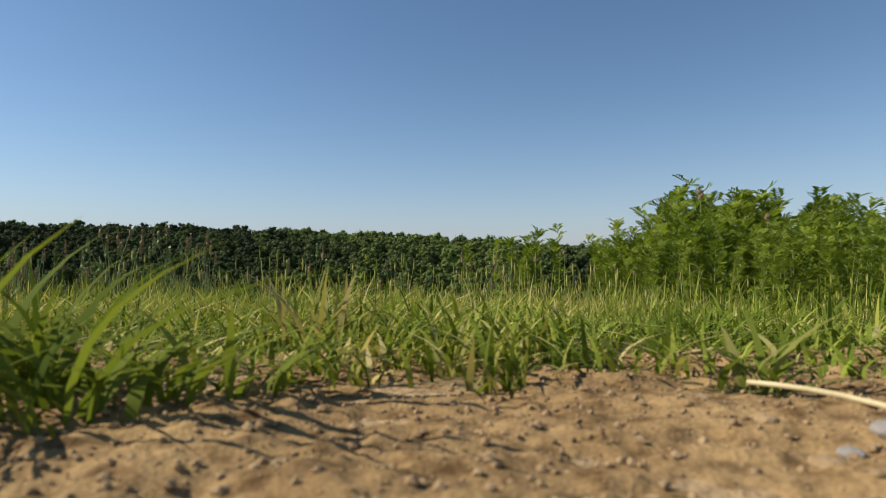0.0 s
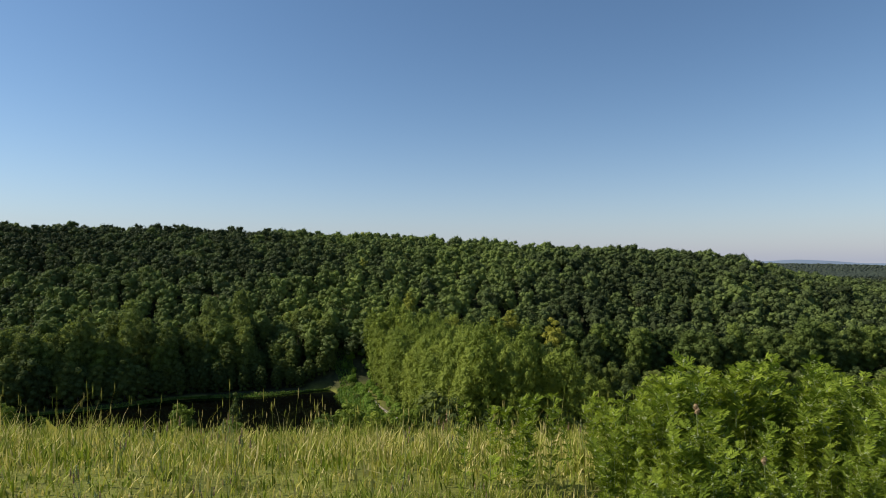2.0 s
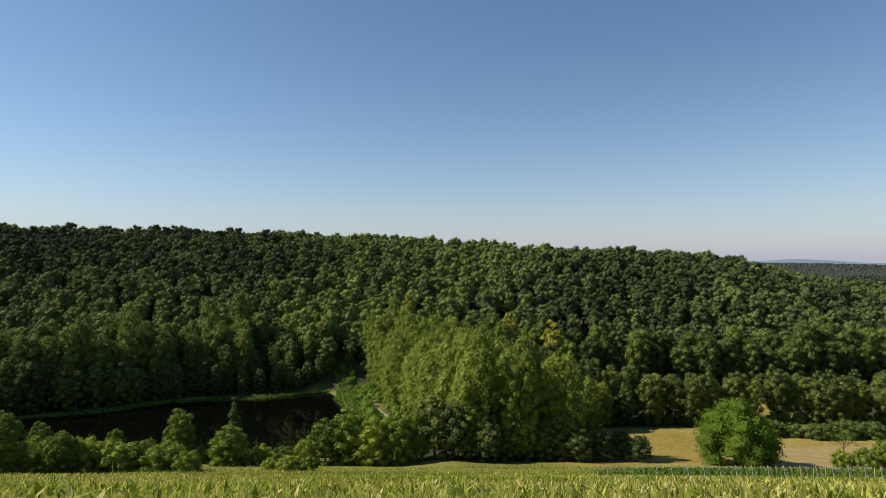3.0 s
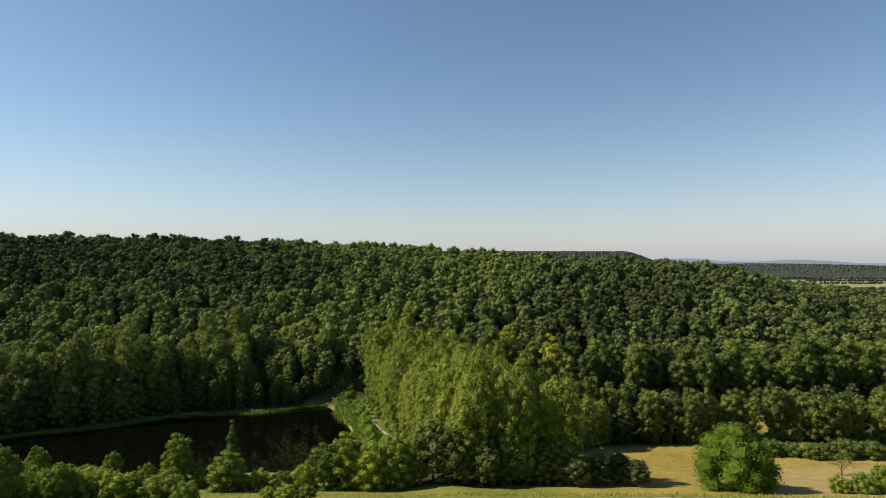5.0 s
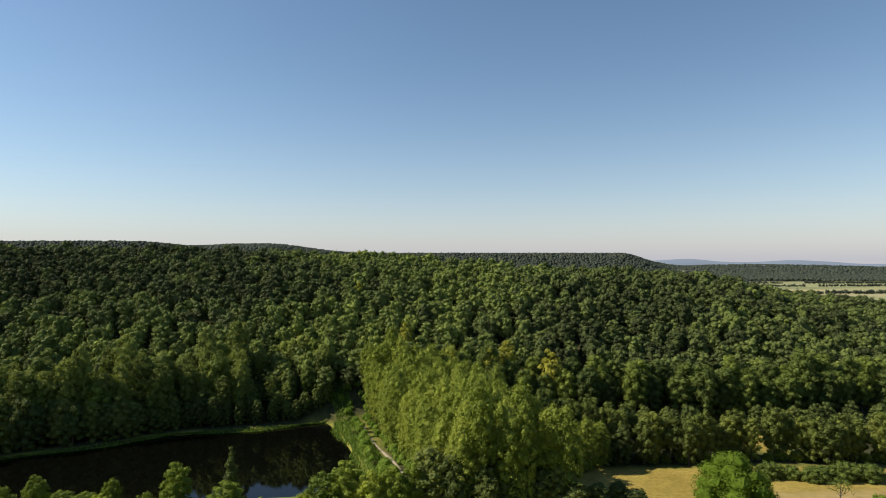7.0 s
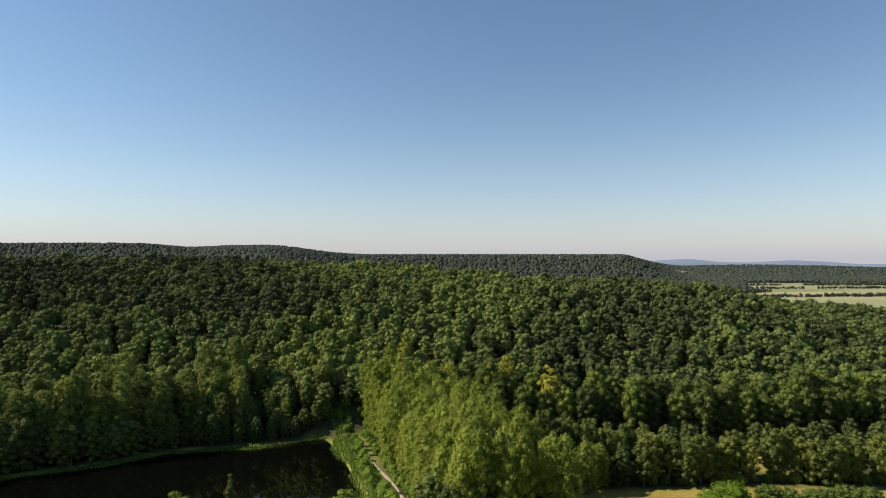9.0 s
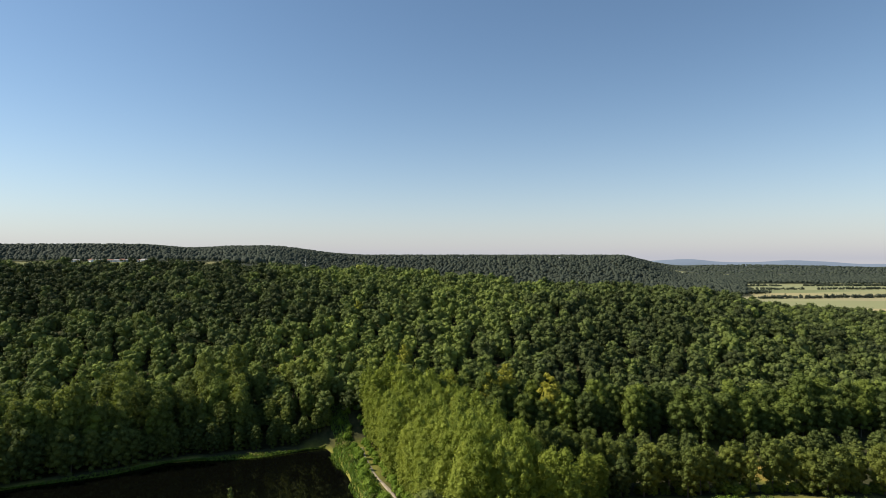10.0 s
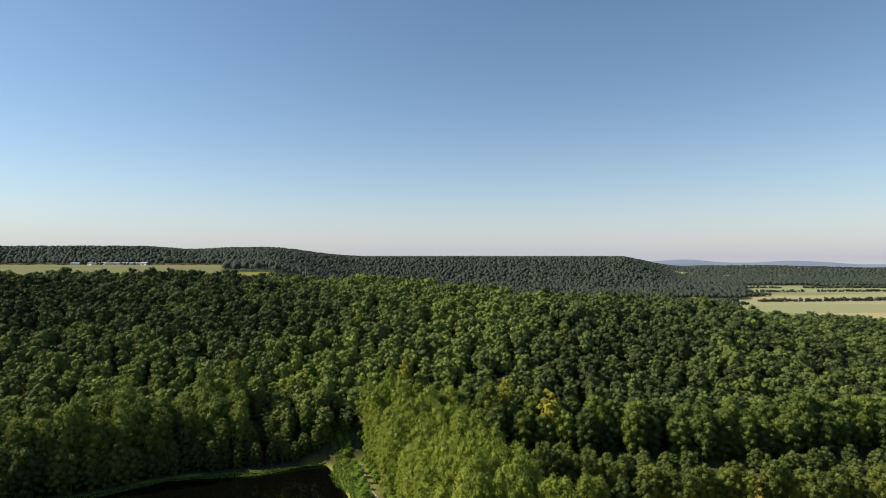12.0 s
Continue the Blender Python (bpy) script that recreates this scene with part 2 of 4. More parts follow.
# ---- ground: one sheet out to the horizon ----
rings = np.concatenate([[0.0], np.geomspace(0.04, 12, 50), np.geomspace(12.6, 420, 190), np.geomspace(428, 5400, 120)])
angles = np.concatenate([np.linspace(-48, 48, 220), np.linspace(50, 310, 66)])
A, R = np.meshgrid(np.radians(angles), rings)
gx, gy = (R * np.sin(A)).ravel(), (R * np.cos(A)).ravel()
gz = land(gx, gy)
near_r = np.hypot(gx, gy)
rng = np.random.default_rng(3)
na, nr = len(angles), len(rings)
i, j = np.meshgrid(np.arange(nr - 1), np.arange(na), indexing="ij")
j2 = (j + 1) % na
quads = np.stack([i * na + j, i * na + j2, (i + 1) * na + j2, (i + 1) * na + j], -1).reshape(-1, 4)[:, ::-1]


def blob(x, y, cx, cy, rx, ry, soft=0.25):
    return smooth(1 + soft, 1 - soft, np.hypot((x - cx) / rx, (y - cy) / ry))


gu = gx / np.maximum(gy, 1)
dirt = smooth(0.36, 0.24, gy + 0.05 * np.sin(gx * 9) + 0.03 * np.sin(gx * 23)) * smooth(-3.2, -2.4, gy)
dirt = np.maximum(dirt * (np.abs(gx) < 6), 0)
lane_y = 121 - 0.05 * gx
lane = smooth(2.2, 1.2, np.abs(gy - lane_y)) * smooth(36, 41, gx) * smooth(66, 60, gx)
meadow = smooth(123, 126, gy) * smooth(187, 183, gy) * smooth(20, 34, gx)
meadow = np.maximum(meadow, blob(gx, gy, 113, 214, 6, 14))
mown = meadow * smooth(160, 157, gy - 0.04 * gx) * smooth(68, 74, gx + 0.1 * (gy - 136))
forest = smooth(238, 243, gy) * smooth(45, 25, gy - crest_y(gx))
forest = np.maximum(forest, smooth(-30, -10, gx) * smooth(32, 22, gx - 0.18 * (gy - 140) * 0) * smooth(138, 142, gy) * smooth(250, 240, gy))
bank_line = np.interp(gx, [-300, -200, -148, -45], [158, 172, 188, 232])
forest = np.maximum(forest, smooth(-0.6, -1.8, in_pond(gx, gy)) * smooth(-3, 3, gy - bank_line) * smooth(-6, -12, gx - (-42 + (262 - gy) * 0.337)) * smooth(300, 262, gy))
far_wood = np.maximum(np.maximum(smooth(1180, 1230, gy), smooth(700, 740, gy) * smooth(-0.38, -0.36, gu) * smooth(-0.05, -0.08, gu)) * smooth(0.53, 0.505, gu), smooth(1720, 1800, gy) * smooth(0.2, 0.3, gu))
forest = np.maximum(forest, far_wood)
# strip behind the alders: shade painted in as near-black floor colour
forest = np.maximum(forest, smooth(187, 189, gy) * smooth(242, 236, gy) * smooth(26, 34, gx) * (1 - blob(gx, gy, 113, 214, 8, 18)))
OPENINGS = [(0.40, 3000, 0.025, 170), (0.49, 2700, 0.02, 70), (0.585, 2640, 0.022, 60), (0.57, 1770, 0.07, 60), (0.45, 1790, 0.03, 40), (0.70, 1860, 0.05, 40), (0.178, 1440, 0.042, 60)]


def opening(x, y):
    u = x / np.maximum(y, 1)
    return np.max([smooth(1.15, 0.85, np.hypot((u - a) / c, (y - b) / d)) for a, b, c, d in OPENINGS], axis=0)


gap = opening(gx, gy)
far_wood, forest = far_wood * (1 - gap), forest * (1 - gap)
field = smooth(640, 680, gy) * (1 - far_wood) * smooth(-0.36, -0.38, gu)
field_r = smooth(560, 620, gy) * smooth(1800, 1700, gy) * smooth(0.40, 0.44, gu + 0.00005 * (gy - 1500))
field_r = np.maximum(field_r, gap)
ground_me = mesh_from("ground", [(np.stack([gx, gy, gz], 1), quads)], None, flat=False)
ground_me.materials.clear()
for nm, val in (("dirt", dirt), ("meadow", meadow), ("mown", mown), ("forest", forest), ("field", field), ("field_r", field_r), ("lane", lane), ("turf", smooth(4.8, 2.6, near_r)), ("far_wood", far_wood)):
    ground_me.attributes.new(nm, "FLOAT", "POINT").data.foreach_set("value", val.astype(np.float32))


def ground_material():
    m, nodes, links, bsdf = material("ground", 0.95)
    bsdf.inputs["Specular IOR Level"].default_value = 0.1

    def weight(nm):
        a = nodes.new("ShaderNodeAttribute")
        a.attribute_name = nm
        return a.outputs["Fac"]

    def tone(scale, c1, c2, detail=6):
        n = noise_tex(nodes, links, scale, detail)
        r = ramp(nodes, [(0.32, c1), (0.68, c2)])
        links.new(n.outputs[0], r.inputs[0])
        return r.outputs[0]

    big = tone(0.06, (0.17, 0.19, 0.04), (0.24, 0.235, 0.065))
    fine = tone(1.4, (0.7, 0.7, 0.65), (1.15, 1.15, 1.1))
    c = mix(nodes, links, 1.0, mix(nodes, links, 1.0, big, fine, "MULTIPLY"), tone(45, (0.55, 0.55, 0.45), (1.1, 1.1, 1.0)), "MULTIPLY")
    # brown thatch under the near grass, toned dark in place of shade between blades
    c = mix(nodes, links, weight("turf"), c, mix(nodes, links, 1.0, tone(5, (0.06, 0.06, 0.02), (0.125, 0.105, 0.045)), tone(60, (0.6, 0.6, 0.55), (1.2, 1.15, 1.0)), "MULTIPLY"))
    mead = mix(nodes, links, 1.0, tone(0.09, (0.21, 0.165, 0.04), (0.31, 0.245, 0.07)), tone(0.9, (0.75, 0.75, 0.7), (1.15, 1.12, 1.05)), "MULTIPLY")
    c = mix(nodes, links, weight("meadow"), c, mead)
    c = mix(nodes, links, weight("mown"), c, tone(0.3, (0.235, 0.18, 0.07), (0.31, 0.24, 0.10)))
    c = mix(nodes, links, weight("field"), c, tone(0.006, (0.10, 0.135, 0.045), (0.175, 0.155, 0.07), 2))
    wav = nodes.new("ShaderNodeTexVoronoi")
    wav.inputs["Scale"].default_value = 0.0065
    sc = nodes.new("ShaderNodeMapping")
    sc.inputs["Scale"].default_value = (0.35, 1.0, 0.0)
    tc = nodes.new("ShaderNodeTexCoord")
    links.new(tc.outputs["Object"], sc.inputs["Vector"])
    links.new(sc.outputs[0], wav.inputs["Vector"])
    sep = nodes.new("ShaderNodeSeparateColor")
    links.new(wav.outputs["Color"], sep.inputs[0])
    fr = ramp(nodes, [(0.0, (0.27, 0.27, 0.14)), (0.3, (0.22, 0.24, 0.12)), (0.5, (0.33, 0.29, 0.15)), (0.7, (0.14, 0.18, 0.08)), (1.0, (0.29, 0.27, 0.15))])
    links.new(sep.outputs[0], fr.inputs[0])
    c = mix(nodes, links, weight("field_r"), c, fr.outputs[0])
    # forest floor, nearly black; also the painted shade behind the alders
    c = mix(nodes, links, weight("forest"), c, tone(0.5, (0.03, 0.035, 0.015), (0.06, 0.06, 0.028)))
    # ground of the far woods follows the hazed canopy colour
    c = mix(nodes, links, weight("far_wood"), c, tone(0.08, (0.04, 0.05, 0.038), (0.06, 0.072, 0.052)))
    c = mix(nodes, links, weight("lane"), c, tone(1.0, (0.28, 0.24, 0.18), (0.40, 0.35, 0.27)))
    soil = mix(nodes, links, 1.0, tone(9, (0.34, 0.23, 0.12), (0.52, 0.38, 0.21)), tone(140, (0.62, 0.6, 0.58), (1.15, 1.13, 1.1)), "MULTIPLY")
    c = mix(nodes, links, weight("dirt"), c, soil)
    links.new(c, bsdf.inputs["Base Color"])
    n = noise_tex(nodes, links, 130, 6)
    bump(nodes, links, bsdf, n.outputs[0], 0.7, 0.006)
    return m


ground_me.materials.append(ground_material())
tagged(new("ground", ground_me), "earth patch, grassy hillside, dry meadow and far fields", "ground", kind="structure")

# ---- pond ----
px, py = np.array(POND, float).T
cxp, cyp = px.mean(), py.mean()
wv = [(cxp, cyp, WATER_Z)] + [(cxp + (a - cxp) * 1.06, cyp + (b - cyp) * 1.06, WATER_Z) for a, b in POND]
wf = np.array([(0, k + 1, (k + 1) % len(POND) + 1) for k in range(len(POND))])[:, ::-1]
tagged(new("pond_water", mesh_from("pond_water", [(wv, wf)], M_WATER)), "dark still pond water mirroring the woods", "water", kind="structure")

# ---- path along the dam ----
ys = np.linspace(160, 236, 60)
xs = -42 + (262 - ys) * 0.337 + 0.8 * np.sin(ys / 9)
pw = 0.6 + 0.2 * np.sin(ys / 3.7)
pv = np.concatenate([np.stack([xs + s * pw, ys, land(xs, ys) + 0.12 - 0.14 * (abs(s) == 1)], 1) for s in (-1, -0.8, 0, 0.8, 1)])
n = len(ys)
pf = np.array([(a * n + k, (a + 1) * n + k, (a + 1) * n + k + 1, a * n + k + 1) for a in range(4) for k in range(n - 1)])
tagged(new("dam_path", mesh_from("dam_path", [(pv, pf)], M_TRACK, flat=False)), "pale gravel footpath along the grassy dam", "path", kind="structure")

# ---- hazy hills on the horizon ----
hx = np.linspace(-1200, 4600, 160)
hy = np.full_like(hx, 4700)
top = -22 + 42 * np.exp(-((hx - 1950) / 340) ** 2) + 30 * np.exp(-((hx - 2870) / 400) ** 2) + 16 * np.exp(-((hx - 1300) / 300) ** 2) + 2 * np.sin(hx / 190) + 1.2 * np.sin(hx / 61)
hv = np.concatenate([np.stack([hx, hy, np.full_like(hx, -70)], 1), np.stack([hx, hy + 60, top], 1), np.stack([hx, hy + 300, np.full_like(hx, -70)], 1)])
n = len(hx)
hf = np.array([(a * n + k, a * n + k + 1, (a + 1) * n + k + 1, (a + 1) * n + k) for a in range(2) for k in range(n - 1)])
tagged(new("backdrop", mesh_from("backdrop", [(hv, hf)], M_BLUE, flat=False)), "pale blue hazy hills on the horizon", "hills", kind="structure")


# ---- trees ----
_t = (1 + 5 ** 0.5) / 2
ICO_V = np.array([(-1, _t, 0), (1, _t, 0), (-1, -_t, 0), (1, -_t, 0), (0, -1, _t), (0, 1, _t), (0, -1, -_t), (0, 1, -_t), (_t, 0, -1), (_t, 0, 1), (-_t, 0, -1), (-_t, 0, 1)]) / (1 + _t * _t) ** 0.5
ICO_F = np.array([(0, 11, 5), (0, 5, 1), (0, 1, 7), (0, 7, 10), (0, 10, 11), (1, 5, 9), (5, 11, 4), (11, 10, 2), (10, 7, 6), (7, 1, 8), (3, 9, 4), (3, 4, 2), (3, 2, 6), (3, 6, 8), (3, 8, 9), (4, 9, 5), (2, 4, 11), (6, 2, 10), (8, 6, 7), (9, 8, 1)])


def foliage(rng, lobes, count, size, stretch=1.0, low=-0.55, core=0.82, cores=6, fuzz=0.1):
    """Leaf clumps spread over a set of lobes (x, y, z, radius, height ratio), with a dense middle."""
    L = np.array(lobes, float)
    w = L[:, 3] ** 2
    k = rng.choice(len(L), count, p=w / w.sum())
    d = rng.normal(size=(count, 3))
    d /= np.linalg.norm(d, axis=1)[:, None]
    d[:, 2] = np.where(d[:, 2] < low, -d[:, 2], d[:, 2])
    rad = L[k, 3:4] * (1 + rng.normal(0.0, fuzz, (count, 1)))
    p = L[k, :3] + d * rad * np.stack([np.ones(count), np.ones(count), L[k, 4]], 1)
    nrm = d + rng.normal(0, 0.42, (count, 3))
    nrm /= np.linalg.norm(nrm, axis=1)[:, None]
    a = np.cross(nrm, rng.normal(size=(count, 3)))
    a /= np.linalg.norm(a, axis=1)[:, None]
    b = np.cross(nrm, a)
    s = size * rng.uniform(0.6, 1.35, (count, 1))
    q = np.stack([p + a * s, p - a * s * 0.6 + b * s * 0.72, p - a * s * 0.6 - b * s * 0.72], 1)
    q[:, :, 2] = p[:, None, 2] + (q[:, :, 2] - p[:, None, 2]) * stretch
    pieces = [(q.reshape(-1, 3), np.arange(count * q.shape[1]).reshape(count, -1))]
    if core:
        for x, y, z, r, e in L[np.argsort(-L[:, 3])][:cores]:
            pieces.append((ICO_V * (r * core, r * core, r * core * e) * rng.uniform(0.88, 1.1, (12, 1)) + (x, y, z), ICO_F))
    return pieces


def tube(path, radii, sides=6):
    path, v, f = np.array(path, float), [], []
    for k, (p, r) in enumerate(zip(path, radii)):
        d = path[min(k + 1, len(path) - 1)] - path[max(k - 1, 0)]
        d = d / np.linalg.norm(d)
        a = np.cross(d, (0.3, 1, 0.2))
        a /= np.linalg.norm(a)
        b = np.cross(d, a)
        for s in range(sides):
            t = 2 * math.pi * s / sides
            v.append(p + r * (a * math.cos(t) + b * math.sin(t)))
    for k in range(len(path) - 1):
        for s in range(sides):
            s2 = (s + 1) % sides
            f.append((k * sides + s, k * sides + s2, (k + 1) * sides + s2, (k + 1) * sides + s))
    return np.array(v), np.array(f)


def trunk_pieces(rng, h, r, lobes, limbs=5):
    lean = rng.normal(0, 0.02, 2) * h
    pts = [(lean[0] * s * s, lean[1] * s * s, h * s - 0.5 * (s == 0)) for s in (0, 0.15, 0.4, 0.7, 1)]
    out = [tube(pts, [r * 1.35, r, r * 0.8, r * 0.5, r * 0.15])]
    for x, y, z, rr, _e in sorted(lobes, key=lambda q: -q[3])[:limbs]:
        z0 = h * rng.uniform(0.25, 0.5)
        if z > z0 + 0.5:
            out.append(tube([(0, 0, z0), (x * 0.5, y * 0.5, z0 + (z - z0) * 0.45), (x * 0.9, y * 0.9, z)], [r * 0.45, r * 0.3, r * 0.08], 5))
    return out


def lobes_round(rng, h, r, start, n, fine=1.0):
    """A broad crown: lobes round a middle."""
    out = [(0, 0, h * 0.62 + start * 0.2, r * 0.72 * (0.35 + 0.65 * fine), 0.9)]
    for k in range(n):
        t = k * 2.4 + rng.uniform(-0.4, 0.4)
        g = rng.uniform(0, 1)
        rad = r * (0.68 - 0.42 * g) * (1.25 - 0.25 * fine)
        out.append((rad * math.cos(t), rad * math.sin(t), start + (h - start) * (0.13 + 0.66 * g), r * rng.uniform(0.34, 0.5) * fine, rng.uniform(0.75, 1.0)))
    return [(x, y, min(z, h - q * e), q, e) for x, y, z, q, e in out]


def lobes_dome(rng, h, r, start, n):
    """A forest crown: bulging lobes over a rounded dome, thinning downwards."""
    half = min((h - start) * 0.5, r * 2.1)
    mid = h - half
    out = [(0, 0, mid, r * 0.66, half / r * 0.95)]
    for k in range(n):
        g = 1 - 1.88 * (k + 0.5) / n
        t = k * 2.39996 + rng.uniform(-0.3, 0.3)
        w = math.sqrt(max(0.0, 1 - g * g))
        q = r * rng.uniform(0.23, 0.37) * (1 if g > -0.2 else 0.85)
        grow = rng.uniform(0.8, 1.12)
        out.append(((r - q) * w * math.cos(t) * grow, (r - q) * w * math.sin(t) * grow, mid + (half - q * 0.8) * g * grow, q, rng.uniform(0.8, 1.0)))
    return out


def lobes_tall(rng, h, r, start, n):
    """A tall, full, round-topped crown: many small tufts over an upright oval, round a dense middle."""
    mid, half = (h + start) / 2, (h - start) / 2
    out = []
    for k in range(n):
        g = 1 - 1.9 * (k + 0.5) / n
        t = k * 2.39996 + rng.uniform(-0.4, 0.4)
        wide = r * (1 - abs(g) ** 2.8) ** 0.42 * (1.0 if g > -0.1 else 1 + 0.1 * g)
        q = r * rng.uniform(0.16, 0.28)
        rad = max(0.0, wide - q) * rng.uniform(0.82, 1.14)
        out.append((rad * math.cos(t), rad * math.sin(t), mid + (half - q) * g + rng.uniform(-0.06, 0.06) * half, q, rng.uniform(1.0, 1.4)))
    for g in (-0.7, -0.35, 0.0, 0.3, 0.55):
        out.append((0, 0, mid + half * g, r * 0.68 * (1 - max(0, g) ** 2 * 0.5), half / r * 0.32))
    return out


def lobes_cone(rng, h, r, start, n):
    out = []
    for k in range(n):
        g = k / (n - 1)
        q = r * (1 - 0.75 * g) * rng.uniform(0.8, 1.0)
        t = k * 2.1
        out.append((0.25 * q * math.cos(t), 0.25 * q * math.sin(t), start + q + (h - start - q * 1.2) * g, q, 0.95))
    return out


def lobes_shell(rng, h, r, start, n):
    """A full solitary crown: small lobes all over a rounded dome that nearly reaches the ground."""
    mid, half = (h + start) / 2, (h - start) / 2
    out = [(0, 0, mid, r * 0.66, half / r * 0.95)]
    for k in range(n):
        g = 1 - 1.72 * (k + 0.5) / n
        t = k * 2.39996
        w = math.sqrt(max(0.0, 1 - g * g))
        q = r * rng.uniform(0.19, 0.31)
        grow = rng.uniform(0.85, 1.08)
        out.append(((r - q) * w * math.cos(t) * grow, (r - q) * w * math.sin(t) * grow, mid + (half - q * 0.8) * g * grow, q, 0.85))
    return out


def lobes_crown(rng, h, r, start, n):
    """A broad old solitary crown: a wide dome of uneven boughs, the lowest hanging nearly to the grass."""
    out = [(0, 0, start + (h - start) * 0.5, r * 0.6, 0.72)]
    for k in range(n):
        g = (k + 0.5) / n
        t = k * 2.39996 + rng.uniform(-0.3, 0.3)
        wide = r * (0.9 + 0.1 * g / 0.3 if g < 0.3 else math.sqrt(max(0.0, 1 - ((g - 0.3) / 0.72) ** 2)))
        q = r * rng.uniform(0.2, 0.34)
        rad = max(0.0, wide - q) * rng.uniform(0.82, 1.08)
        out.append((rad * math.cos(t), rad * math.sin(t), start + q * 0.8 + (h - start - 1.7 * q) * g * rng.uniform(0.94, 1.05), q, 0.8))
    return out


SHAPES = {"crown": lobes_crown, "shell": lobes_shell, "dome": lobes_dome, "round": lobes_round, "tall": lobes_tall, "cone": lobes_cone}
WOOD_STOCK = {}


def tree_kind(kind, name, label, category, group, shape, h, r, start, n, count, size, mat, variants=3, stretch=1.0, trunk_r=0.22, low=-0.55, core=0.8, cores=40, fuzz=0.12):
    """A few trees of one kind, each a trunk and a crown; plant() sets them out."""
    rng = np.random.default_rng(sum(map(ord, kind)))
    WOOD_STOCK[kind] = []
    for _ in range(variants):
        hh = h * rng.uniform(0.93, 1.07)
        lobes = SHAPES[shape](rng, hh, r * rng.uniform(0.92, 1.08), start, n)
        stems = mesh_from("trunk", trunk_pieces(rng, hh * 0.8, trunk_r, lobes), M_BARK, flat=False)
        crown = mesh_from("crown", foliage(rng, lobes, count, size, stretch, low, core, cores, fuzz), mat)
        WOOD_STOCK[kind].append(dict(name=name, label=label, category=category, group=group, trunk=stems, crown=crown, made=None))


PLANT_RNG = random.Random(11)


def plant(kind, x, y, scale=1.0, tall=1.0, z=None, variant=None, label=""):
    stock = WOOD_STOCK[kind]
    s = stock[variant if variant is not None else PLANT_RNG.randrange(len(stock))]
    m = pose(x, y, ground_z(x, y) - 0.1 if z is None else z, 0, 0, PLANT_RNG.uniform(0, 360)) @ Matrix.Diagonal((scale, scale, scale * tall, 1))
    if s["made"] is None:
        ob = new(s["name"])
        tagged(ob, s["label"], s["category"], s["group"])
        part("trunk", s["trunk"], ob)
        part("crown", s["crown"], ob)
        s["made"] = ob
        ob.matrix_basis = m
    else:
        ob = copy_thing(s["made"], Matrix.Identity(4))
        ob.matrix_basis = m
    if label:
        tagged(ob, label)
    return ob


def scatter_stuff(name, stock, places, mat, label, category, flat=True):
    """Many plants as one mesh: stock is a list of piece lists, places rows of x, y, z, turn, scale, height, tint."""
    rng = np.random.default_rng(5)
    which = rng.integers(0, len(stock), len(places))
    pieces, tints = [], []
    for k, st in enumerate(stock):
        P = places[which == k]
        if not len(P):
            continue
        for v, f in st:
            c, s = np.cos(P[:, 3]), np.sin(P[:, 3])
            vx = (v[None, :, 0] * c[:, None] - v[None, :, 1] * s[:, None]) * P[:, 4:5] + P[:, 0:1]
            vy = (v[None, :, 0] * s[:, None] + v[None, :, 1] * c[:, None]) * P[:, 4:5] + P[:, 1:2]
            vz = v[None, :, 2] * P[:, 5:6] + P[:, 2:3]
            V = np.stack([vx, vy, vz], -1).reshape(-1, 3)
            F = (f[None] + (np.arange(len(P)) * len(v))[:, None, None]).reshape(-1, f.shape[1])
            pieces.append((V, F))
            tints.append(np.repeat(P[:, 6], len(v)))
    return tagged(new(name, mesh_from(name, pieces, mat, np.concatenate(tints), flat)), label, category, kind="stuff")

tree_kind("poplar", "poplar_tree", "tall pale green poplar with upswept leafy crown beside the dam path", "tree", "poplars by the dam", "tall", 28.5, 4.6, 0.4, 100, 5400, 0.26, M_POPLAR, 6, 1.3, core=0.72, cores=45, fuzz=0.27)
tree_kind("shore", "shore_tree", "tall pale-topped poplar in the wood on the far pond bank", "tree", "trees round the pond", "tall", 31, 4.6, 6, 80, 3100, 0.32, M_SHORE, 5, 1.2, core=0.74, cores=40, fuzz=0.22)
tree_kind("bank", "bank_tree", "dark leafy tree with drooping boughs on the far pond bank", "tree", "trees round the pond", "dome", 16, 4.8, -1.0, 36, 2100, 0.35, M_BANK, 4, low=-0.8)
tree_kind("alder", "alder_tree", "dark green alder with a bare lower trunk along the meadow", "tree", "trees along the meadow", "dome", 16, 4.0, 0.2, 30, 2200, 0.3, M_ALDER, 5, low=-0.8)
tree_kind("edge", "forest_edge_tree", "broad dark green tree at the edge of the wooded hill", "tree", "trees at the forest edge", "dome", 21, 5.6, 1.0, 38, 3000, 0.34, M_BROAD, 5, low=-0.8)
tree_kind("yellow", "yellowing_tree", "yellowing leafy tree at the forest edge", "tree", "yellowing trees", "dome", 20, 3.8, 2, 22, 1500, 0.36, M_YELLOW, 2)
tree_kind("dam", "dam_shrub", "fresh green shrub on the bank of the dam", "bush", "shrubs on the dam", "round", 4, 2.6, 0.1, 9, 700, 0.24, M_DAM, 3, low=-0.9, trunk_r=0.07)
tree_kind("oak", "oak_tree", "large round green oak standing alone on the dry meadow", "tree", "", "crown", 15.2, 8.9, -0.6, 34, 17000, 0.22, M_OAK, 1, trunk_r=0.5, low=-0.85, fuzz=0.09)
tree_kind("spire", "spire_tree", "narrow spire-shaped green tree on the pond bank", "tree", "", "cone", 15, 2.6, 1, 10, 1500, 0.28, M_BANK, 2, 1.2)
